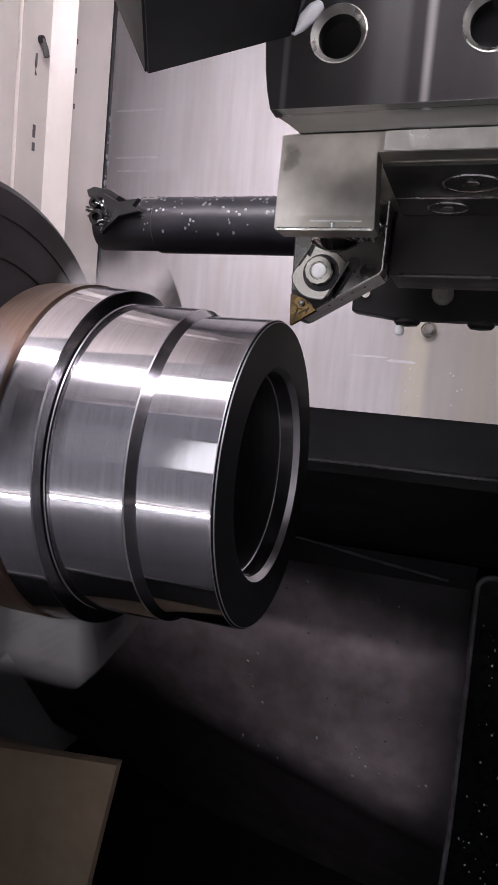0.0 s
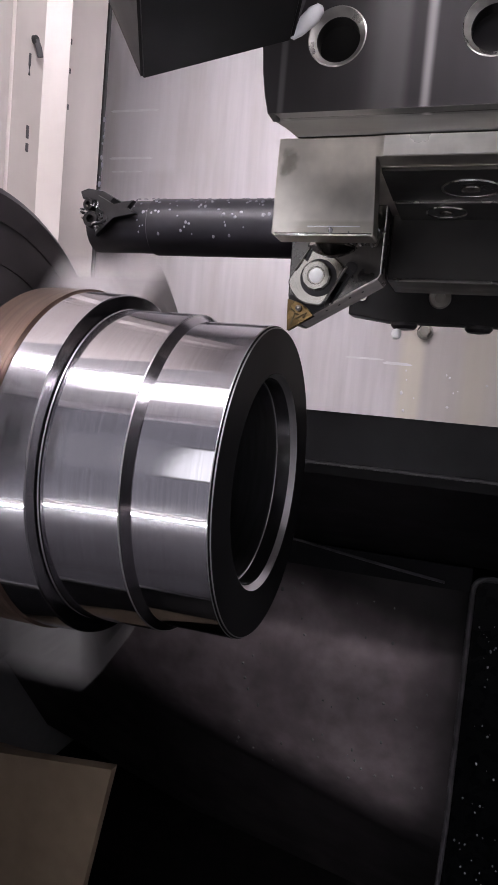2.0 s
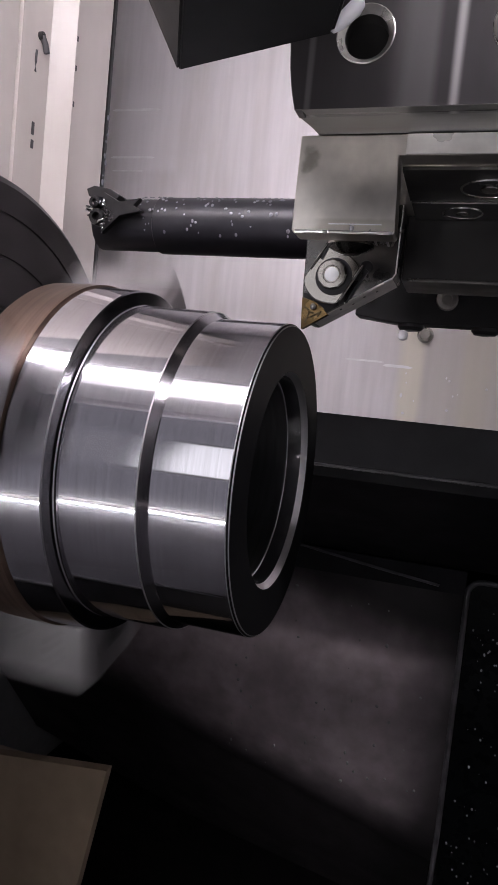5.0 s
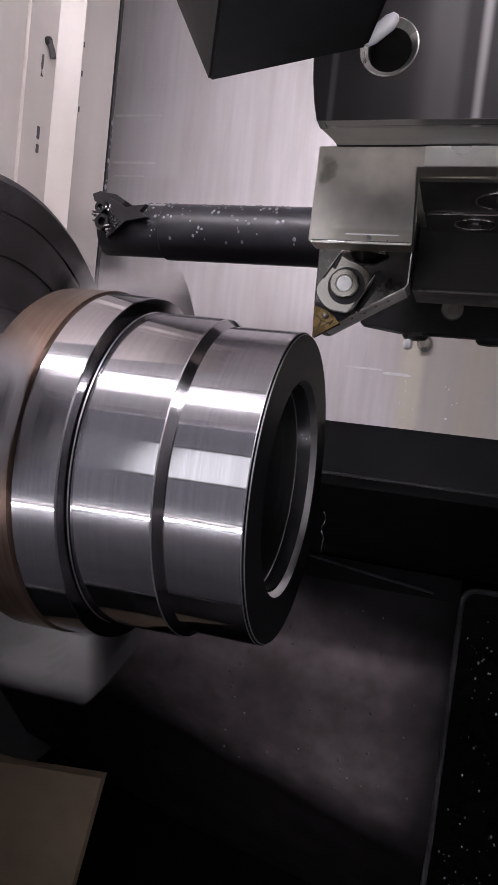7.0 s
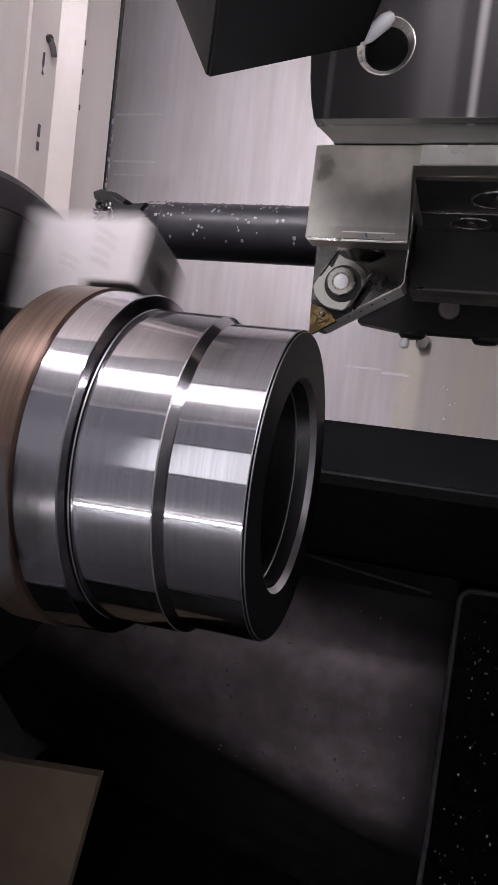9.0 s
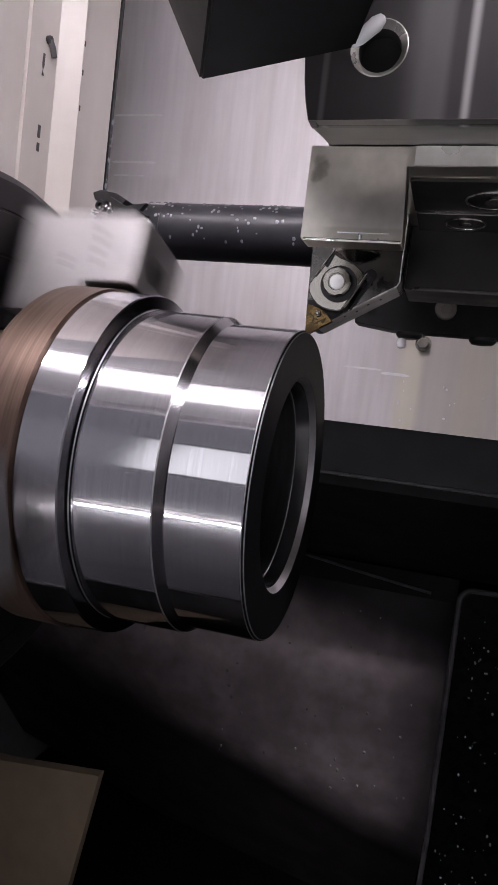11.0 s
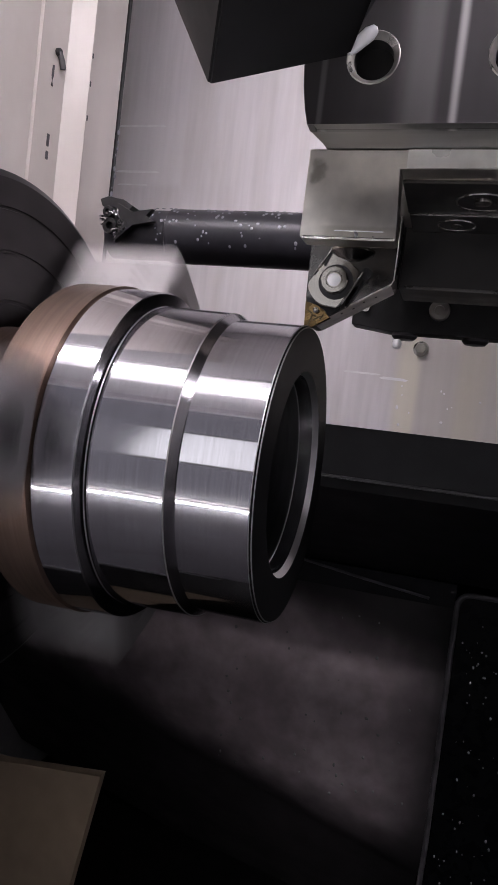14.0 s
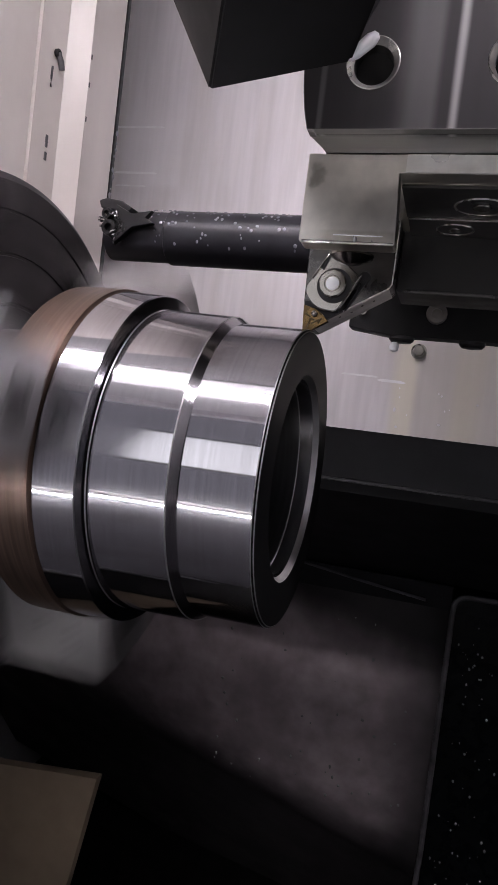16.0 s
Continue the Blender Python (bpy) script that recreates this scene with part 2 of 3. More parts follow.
def thing(name, label, category, at=(0, 0, 0), group="", kind=""):
    ob = new(name)
    ob.location = at
    ob.empty_display_size = 0.02
    return tagged(ob, label, category, group, kind)


def box(x0, x1, y0, y1, z0, z1, bevel=0.0, bm=None):
    own = bm is None
    bm = bm or bmesh.new()
    vs = bmesh.ops.create_cube(bm, size=1)["verts"]
    for v in vs:
        v.co = Vector(((x0 + x1) / 2 + v.co.x * (x1 - x0), (y0 + y1) / 2 + v.co.y * (y1 - y0), (z0 + z1) / 2 + v.co.z * (z1 - z0)))
    if bevel and own:
        bmesh.ops.bevel(bm, geom=bm.edges[:], offset=bevel, segments=2, affect="EDGES", profile=0.6)
    return bm


def prism(pts, axis, a0, a1, bevel=0.0):
    """A prism over the outline pts, which lies across the axis: (y, z), (x, z) or (x, y)."""
    bm = bmesh.new()

    def at(p, a):
        return {"x": (a, p[0], p[1]), "y": (p[0], a, p[1]), "z": (p[0], p[1], a)}[axis]
    lo = [bm.verts.new(at(p, a0)) for p in pts]
    hi = [bm.verts.new(at(p, a1)) for p in pts]
    bm.faces.new(lo)
    bm.faces.new(hi[::-1])
    for i in range(len(pts)):
        j = (i + 1) % len(pts)
        bm.faces.new((lo[i], hi[i], hi[j], lo[j]))
    bmesh.ops.recalc_face_normals(bm, faces=bm.faces)
    if bevel:
        bmesh.ops.bevel(bm, geom=bm.edges[:], offset=bevel, segments=2, affect="EDGES", profile=0.6)
    return bm




def revolve(profile, axis="x", centre=(0, 0, 0), seg=48, closed=False):
    """Turns (along, radius) pairs about an axis through centre; ends of no radius are capped."""
    bm = bmesh.new()
    rings = []
    for a, r in profile:
        if r < 1e-6:
            rings.append([bm.verts.new((0, 0, a))])
        else:
            rings.append([bm.verts.new((r * math.cos(2 * math.pi * k / seg), r * math.sin(2 * math.pi * k / seg), a)) for k in range(seg)])
    pairs = list(zip(rings, rings[1:])) + ([(rings[-1], rings[0])] if closed else [])
    for p, q in pairs:
        for k in range(seg):
            j = (k + 1) % seg
            if len(p) == 1 and len(q) > 1:
                bm.faces.new((p[0], q[k], q[j]))
            elif len(q) == 1 and len(p) > 1:
                bm.faces.new((p[k], p[j], q[0]))
            elif len(p) > 1:
                bm.faces.new((p[k], p[j], q[j], q[k]))
    m = {"x": Matrix(((0, 0, 1), (1, 0, 0), (0, 1, 0))), "y": Matrix(((1, 0, 0), (0, 0, 1), (0, 1, 0))), "z": Matrix.Identity(3)}[axis].to_4x4()
    bm.transform(Matrix.Translation(centre) @ m)
    return bm


def hexhead(axis, centre, r, h, sign=1):
    """A socket-head screw: rounded rim and a hexagonal socket."""
    a = [(0, r * 0.98), (h * 0.8 * sign, r), (h * sign, r * 0.9), (h * sign, r * 0.5), (h * 0.45 * sign, r * 0.48), (h * 0.45 * sign, 0)]
    return revolve(a, axis, centre, 18)


def join(*bms):
    out = bms[0]
    for b in bms[1:]:
        me = bpy.data.meshes.new("tmp")
        b.to_mesh(me)
        b.free()
        out.from_mesh(me)
        bpy.data.meshes.remove(me)
    return out


def tube(points, r, seg=8):
    """A round rod bent along the points."""
    pts = [Vector(p) for p in points]
    bm = bmesh.new()
    rings = []
    for i, p in enumerate(pts):
        d = (pts[min(i + 1, len(pts) - 1)] - pts[max(i - 1, 0)]).normalized()
        q = d.to_track_quat("Z", "Y").to_matrix()
        rings.append([bm.verts.new(p + q @ Vector((r * math.cos(2 * math.pi * k / seg), r * math.sin(2 * math.pi * k / seg), 0))) for k in range(seg)])
    for a, b in zip(rings, rings[1:]):
        for k in range(seg):
            j = (k + 1) % seg
            bm.faces.new((a[k], a[j], b[j], b[k]))
    bm.faces.new(rings[0])
    bm.faces.new(rings[-1][::-1])
    return bm


def drops(rng, count, place, size, flat=0.45):
    """Small beads of liquid at the places that place(rng) gives with a normal."""
    bm = bmesh.new()
    for _ in range(count):
        p, n = place(rng)
        s = size * rng.uniform(0.4, 1.3)
        q = Vector(n).to_track_quat("Z", "Y").to_matrix().to_4x4()
        bmesh.ops.create_icosphere(bm, subdivisions=2, radius=1, matrix=Matrix.Translation(p) @ q @ Matrix.Diagonal((s, s * rng.uniform(0.8, 1.7), s * flat, 1)))
    return bm


# ---- the machine's inner walls ----
def rear_wall():
    w = thing("rear_wall", "satin grey-white sheet metal rear wall with coolant streaks", "wall", kind="structure")
    part("sheet", box(-0.75, 0.7, 0.43, 0.45, 0.319, 1.0), WALL, w)
    part("lower_band", prism([(0.432, 0.319), (0.462, 0.319), (0.462, 0.262), (0.436, 0.266)], "x", -0.75, 0.7), DARKSHEET, w, "black painted lower band of the wall")
    part("lip", box(-0.75, 0.7, 0.4335, 0.437, 0.2635, 0.2665, 0.0008), BLACKOX, w, "thin worn lip under the band")
    return w


def side_cover():
    w = thing("wall_left", "cream painted headstock cover with folded edges", "wall", kind="structure")
    pts = [(-0.1, -0.2562), (0.151, -0.2562), (0.1522, -0.2595), (0.1536, -0.2553), (0.186, -0.255), (0.197, -0.2405), (0.199, -0.241), (0.2, -0.255),
           (0.268, -0.255), (0.2695, -0.257), (0.2695, -0.3), (-0.1, -0.3)]
    part("panel", prism([(x, y) for y, x in pts], "z", 0.18, 1.0), COVER, w)
    part("return", box(-0.9, -0.3, -0.1, -0.09, -0.7, 1.0), HOUSING, w, "grey return of the cover")
    part("lower_skirt", box(-0.46, -0.43, -0.088, 0.27, -0.7, 1.0), DARKSHEET, w, "black lower skirt")
    # black strip put where the gap behind the cover is in shade
    part("edge_shade", box(-0.262, -0.2545, 0.27, 0.2745, 0.18, 1.0, 0.001), GAP_SHADE, w, "black strip for the shade at the cover's edge, with beads of coolant")
    part("screw", hexhead("x", (-0.255, 0.1735, 0.572), 0.003, 0.003), BLACKOX, w, "dark corroded screw head")
    part("plug", tube([(-0.2535, 0.1738, 0.5722), (-0.252, 0.1758, 0.567), (-0.2515, 0.1775, 0.5615)], 0.0022, 12), STAMP, w, "grey tapered plug hanging from the hole")
    part("rust_run", tube([(-0.2553, 0.1705, 0.561), (-0.2552, 0.1702, 0.553), (-0.2552, 0.1704, 0.546)], 0.0011), STAMP, w, "dark run of dirt below the screw")
    for y, z in ((0.1985, 0.582), (0.1988, 0.561), (0.199, 0.535)):
        part("paint_chip", box(-0.2445, -0.2405, y - 0.001, y + 0.001, z - 0.002, z + 0.002, 0.0003), STAMP, w, "small chip in the paint")
    for y, z, h in ((0.172, 0.507, 0.009), (0.1722, 0.496, 0.006)):
        part("slot_mark", box(-0.2556, -0.2543, y - 0.0013, y + 0.0013, z - h / 2, z + h / 2, 0.0004), STAMP, w, "small dark slot in the paint")
    rng = random.Random(4)
    part("edge_drops", drops(rng, 26, lambda r: ((-0.2543, r.uniform(0.2705, 0.274), r.uniform(0.46, 0.56)), (1, 0, 0)), 0.0014), MILKY, w)["kind"] = "stuff"
    return w


def lower_well():
    w = thing("tray_back", "worn grey-brown sheet at the back of the chip well", "tray", kind="structure")
    # an added slanting bend darkens the sheet's end for shade and runs back underneath
    a, b = Vector((-0.9, 0.8, 0.06)), Vector((0.098, 0.8, -0.2))
    along = (b - a).normalized()
    down = Vector((-along.z, 0, along.x)) * -1
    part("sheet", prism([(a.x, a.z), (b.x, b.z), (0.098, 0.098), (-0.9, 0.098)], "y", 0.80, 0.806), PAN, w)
    rows, radius = [(a, b)], 0.3
    for k in range(1, 17):
        g = radians(50) * k / 16
        off = down * (radius * math.sin(g)) + Vector((0, radius * (1 - math.cos(g)), 0))
        rows.append((a + off, b + off))
    rows.append(tuple(p + down * 0.4 + Vector((0, 0.32, 0)) for p in rows[-1]))
    # the free end of every row lies along the flap
    rows = [(p, q + along * ((0.098 - q.x) / along.x)) for p, q in rows]
    sheet = bmesh.new()
    vs = [(sheet.verts.new(p), sheet.verts.new(q)) for p, q in rows]
    for (p, q), (u, v) in zip(vs, vs[1:]):
        sheet.faces.new((p, q, v, u))
    shell_faces = bmesh.ops.extrude_face_region(sheet, geom=sheet.faces[:])
    for v in shell_faces["geom"]:
        if isinstance(v, bmesh.types.BMVert):
            v.co.y += 0.006
    bmesh.ops.recalc_face_normals(sheet, faces=sheet.faces[:])
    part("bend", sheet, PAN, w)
    part("slope", prism([(0.462, 0.262), (0.8, 0.112), (0.8, 0.098), (0.462, 0.25)], "x", -0.9, 0.7), DARKSHEET, w, "black sloping sheet")
    part("fold", prism([(0.79, 0.098), (0.8, 0.098), (0.8, 0.062), (0.796, 0.06)], "x", -0.9, 0.098), DARKSHEET, w)
    seam = revolve([(0.0, 0.0), (0.0, 0.0022), (0.31, 0.0022), (0.31, 0.0)], "z", seg=8)
    seam.transform(look((-0.11, 0.57, 0.206), (0.1, 0.79, 0.106)) @ Matrix.Rotation(math.pi, 4, "X"))
    part("seam", seam, CREASE, w, "thin lighter seam on the slope")
    part("crease", tube([(-0.2, 0.7915, 0.104), (-0.03, 0.7905, 0.081), (0.06, 0.7925, 0.07)], 0.0022), CREASE, w, "lighter lower fold of the slope")
    rng = random.Random(9)

    def spot(r):
        return (r.uniform(-0.25, 0.09), 0.7995, r.uniform(-0.28, 0.03)), (0, -1, 0)
    part("metal_crumbs", drops(rng, 46, spot, 0.0022), DROP, w)["kind"] = "stuff"
    f = thing("wet_flap", "wet black rubber flap covered with glittering drops", "flap", kind="structure")
    part("sheet", prism([(0.104, -0.7), (0.104, 0.07), (0.11, 0.084), (0.124, 0.09), (0.7, 0.09), (0.7, -0.7)], "y", 0.775, 0.798, 0.003), WETBLACK, f)

    def wet(r):
        return (0.112 + abs(r.gauss(0, 0.05)) + r.random() * 0.02, 0.7745, r.uniform(-0.38, 0.075)), (r.uniform(-0.4, 0.4), -1, r.uniform(-0.2, 0.6))
    edge = [(0.088, 0.772, -0.69), (0.1005, 0.772, -0.3), (0.1005, 0.772, 0.064)] + [(0.1205 - 0.02 * math.cos(radians(15 * k)), 0.772, 0.07 + 0.02 * math.sin(radians(15 * k))) for k in range(1, 7)]
    part("rolled_edge", tube(edge + [(0.3, 0.772, 0.0915)], 0.0042, 10), CREASE, f, "grey rolled edge of the flap")
    part("coolant_beading", drops(rng, 70, wet, 0.0014), DROP, f)["kind"] = "stuff"


def shell():
    tagged(done(box(-0.9, 0.8, -1.6, 1.62, -0.72, -0.7), "floor", MATTBLACK), "black oily floor of the chip well", "floor", kind="structure")
    tagged(done(box(-0.9, 0.8, -0.75, 0.85, 1.0, 1.02), "ceiling", CEILING), "grey sheet roof of the machine", "ceiling", kind="structure")
    tagged(done(box(0.7, 0.72, -0.75, 1.62, -0.7, 1.0), "wall_right", HOUSING), "dark right end of the machine", "wall", kind="structure")
    tagged(done(box(-0.92, -0.9, -0.75, 1.62, -0.7, 1.0), "wall_far_left", HOUSING), "grey left end of the machine", "wall", kind="structure")
    tagged(done(box(-0.9, 0.7, 1.6, 1.62, -0.7, 0.3), "wall_back", DARKSHEET), "dark back of the chip well", "wall", kind="structure")
    # unseen sheet added to keep light out of the chute
    tagged(done(box(-0.9, 0.7, 0.812, 1.62, 0.1, 0.12), "well_light_screen", DARKSHEET), "unseen black sheet that keeps light out of the chip chute", "ceiling", kind="structure")
    f = thing("wall_front", "grey front of the machine with an open doorway", "wall", kind="structure")
    part("sill", box(-0.9, 0.7, -0.75, -0.72, -0.7, 0.0), COVER, f)
    # unseen sheet added so that the work's lower half has something to reflect
    part("reflecting_sheet", prism([(-0.72, -0.045), (-0.12, -0.62), (-0.12, -0.64), (-0.72, -0.065)], "x", -0.9, 0.7), REFLECTOR, f, "unseen grey sloping sheet added for the work's lower reflections")
    part("lintel", box(-0.9, 0.7, -0.75, -0.72, 0.92, 1.0), CEILING, f)
    part("jamb", box(-0.9, -0.6, -0.75, -0.72, 0.0, 0.92), DARKSHEET, f)
    part("jamb", box(0.5, 0.7, -0.75, -0.72, 0.0, 0.92), DARKSHEET, f)


def lamps():
    lamp = thing("work_lamp", "long white machine work lamp under the roof", "lamp", (-0.06, -0.36, 0.94))
    part("housing", box(-0.44, 0.71, -0.1, 0.1, 0.0, 0.06, 0.004), HOUSING, lamp)
    part("diffuser", box(-0.42, 0.69, -0.028, 0.028, -0.008, 0.001), glow("lamp_glow", (1.0, 0.93, 0.985), 76), lamp)
    # dim glow added on both sides to soften the lamp's reflected band
    for y in (-0.065, 0.068):
        part("added_glow", box(-0.42, 0.69, y - 0.036, y + 0.03, -0.004, 0.001), glow("added_edge_glow", (1.0, 0.93, 1.0), 0.8), lamp, "dim glowing edge added to soften the lamp's reflection")
    strip = thing("sill_light", "narrow white light strip along the door sill", "lamp", (-0.38, -0.71, -0.03))
    part("channel", box(-0.5, 0.5, -0.008, 0.0, -0.05, 0.008, 0.002), HOUSING, strip)
    part("strip", box(-0.48, 0.48, 0.0, 0.003, -0.0006, 0.0006), glow("strip_glow", (1.0, 0.97, 1.0), 300), strip)
    # dim glow added for the pale patch reflected under the strip
    part("added_glow", box(-0.48, 0.48, 0.0, 0.003, -0.048, -0.006), glow("added_sill_glow", (0.95, 0.94, 1.0), 0.5), strip, "dim glowing panel added for the patch below the strip's reflection")
    win = thing("workshop_window", "bright window of the workshop behind the machine", "window", (-0.45, -1.6, 0.69), kind="structure")
    part("frame", box(-0.29, 0.29, -0.04, 0.0, -0.34, 0.34, 0.01), HOUSING, win)
    part("pane", box(-0.25, -0.006, 0.0, 0.004, -0.3, 0.3), glow("window_glow", (0.95, 0.94, 1.0), 1.3), win)
    part("pane", box(0.006, 0.25, 0.0, 0.004, -0.3, 0.3), glow("window_glow", (0.95, 0.94, 1.0), 1.3), win)


# ---- workpiece and chuck, turning about the spindle axis ----
def workpiece():
    w = thing("workpiece", "freshly turned bright steel sleeve with stepped shoulders", "workpiece", (0, 0, AX))
    part("front_journal", revolve([(-0.0012, 0.0607), (-0.0274, 0.0608)], seg=128), TURNED, w)
    part("front_step", revolve([(-0.0274, 0.0608), (-0.0279, 0.0611), (-0.0304, 0.0629), (-0.0306, 0.06305)], seg=128), CHAMFER, w, "chamfer coloured dark for the dark it reflects")
    part("front_burr", revolve([(-0.0306, 0.06305), (-0.0308, 0.0633), (-0.031, 0.0634)], seg=128), BRIGHT, w, "thin bright edge")
    part("middle_journal", revolve([(-0.031, 0.0634), (-0.0596, 0.0641)], seg=128), TURNED, w)
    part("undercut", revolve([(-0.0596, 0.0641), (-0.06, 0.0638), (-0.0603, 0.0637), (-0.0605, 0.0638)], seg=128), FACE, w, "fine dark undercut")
    part("rear_burr", revolve([(-0.0605, 0.0638), (-0.0607, 0.0639), (-0.0609, 0.0641)], seg=128), BRIGHT, w, "thin bright edge")
    part("rear_step", revolve([(-0.0609, 0.0641), (-0.0611, 0.0645), (-0.0616, 0.0692), (-0.062, 0.0697)], seg=128), CHAMFER, w, "shoulder coloured dark for the dark it reflects")
    part("rear_journal", revolve([(-0.062, 0.0697), (-0.0776, 0.0704), (-0.0782, 0.0699), (-0.0786, 0.0688)], seg=128), TURNED, w)
    part("raw_band", revolve([(-0.0786, 0.0688), (-0.0792, 0.0712), (-0.098, 0.0712), (-0.1, 0.07), (-0.1, 0.05), (-0.139, 0.05)], seg=128), RAW, w, "brown unmachined forged skin")
    part("rim_chamfer", revolve([(-0.0012, 0.0607), (-0.0009, 0.0605)], seg=128), BRIGHT, w, "thin bright chamfer")
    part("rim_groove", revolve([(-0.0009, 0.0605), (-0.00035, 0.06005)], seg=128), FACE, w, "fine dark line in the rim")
    part("rim_edge", revolve([(-0.00035, 0.06005), (0.0, 0.0597)], seg=128), BRIGHT, w, "thin bright edge")
    part("end_face", revolve([(0.0, 0.0597), (0.0, 0.0425)], seg=128), FACE, w, "faced end ring, coloured dark for the dark it mirrors")
    part("bore_chamfer", revolve([(0.0, 0.0425), (-0.0026, 0.0408)], seg=128), BRIGHT, w, "bright chamfer of the bore")
    part("counterbore", revolve([(-0.0026, 0.0408), (-0.0086, 0.0405)], seg=128), BORE, w)
    part("inner_lip", revolve([(-0.0086, 0.0405), (-0.0088, 0.0402)], seg=128), BRIGHT, w, "thin bright inner lip")
    part("bore", revolve([(-0.0088, 0.0402), (-0.009, 0.0399), (-0.07, 0.039), (-0.0702, 0.0)], seg=96), DEEP, w, "deep bore, coloured dark for the shade inside it")
    return w


def chuck():
    c = thing("chuck", "dark steel three-jaw lathe chuck with bright soft jaws", "chuck", (0, 0, AX))
    part("body", revolve([(-0.141, 0.03), (-0.141, 0.06), (-0.1415, 0.0605), (-0.1415, 0.0615), (-0.141, 0.062), (-0.1405, 0.082), (-0.1413, 0.0823), (-0.1413, 0.0835), (-0.1405, 0.0838), (-0.1402, 0.101), (-0.141, 0.1013), (-0.141, 0.1022), (-0.1402, 0.1025), (-0.14, 0.1145), (-0.1425, 0.1178), (-0.215, 0.119),
                          (-0.219, 0.115), (-0.2385, 0.11), (-0.2385, 0.0), ], seg=96), CHUCK, c)
    for k in range(3):
        m = Matrix.Rotation(2 * math.pi * k / 3, 4, "X")
        b = box(-0.1405, -0.1355, -0.013, 0.013, 0.05, 0.113, 0.0006)
        b.transform(m)
        base = part("base_jaw", b, BLACKOX, c, "black serrated base jaw")
        for i in range(10):
            b = box(-0.1357, -0.1345, -0.0125, 0.0125, 0.057 + 0.0055 * i, 0.0598 + 0.0055 * i)
            b.transform(m)
            part("serration", b, BLACKOX, base)
        b = prism([(-0.135, 0.056), (-0.1015, 0.056), (-0.1015, 0.0716), (-0.078, 0.0716), (-0.078, 0.102), (-0.08, 0.1035), (-0.135, 0.1035)], "y", -0.0215, 0.0215, 0.0008)
        b.transform(m)
        jaw = part("soft_jaw", b, JAW, c, "bright soft jaw with stamped marks")
        for z in (0.085,):
            b = hexhead("x", (-0.0785, 0.0, z), 0.0062, 0.0018)
            b.transform(m)
            part("jaw_screw", b, BLACKOX, jaw)
        for s in (-1, 1):
            for i, (x, z, l) in enumerate(((-0.0968, 0.0945, 0.0028), (-0.0962, 0.0898, 0.0028), (-0.0968, 0.085, 0.0028), (-0.0962, 0.0802, 0.0028), (-0.111, 0.0815, 0.0024), (-0.111, 0.0782, 0.0024))):
                b = box(x - 0.0012, x + 0.0012, s * 0.0214 - 0.0004, s * 0.0214 + 0.0004, z - l / 2, z + l / 2)
                b.transform(m)
                part("stamp_bar", b, JAWMARK, jaw)
    tagged(done(revolve([(-0.2385, 0.0), (-0.2385, 0.1), (-0.262, 0.1), (-0.262, 0.0)], centre=(0, 0, AX), seg=64), "spindle_nose", BLACKOX), "black spindle nose behind the chuck", "spindle")
    return c


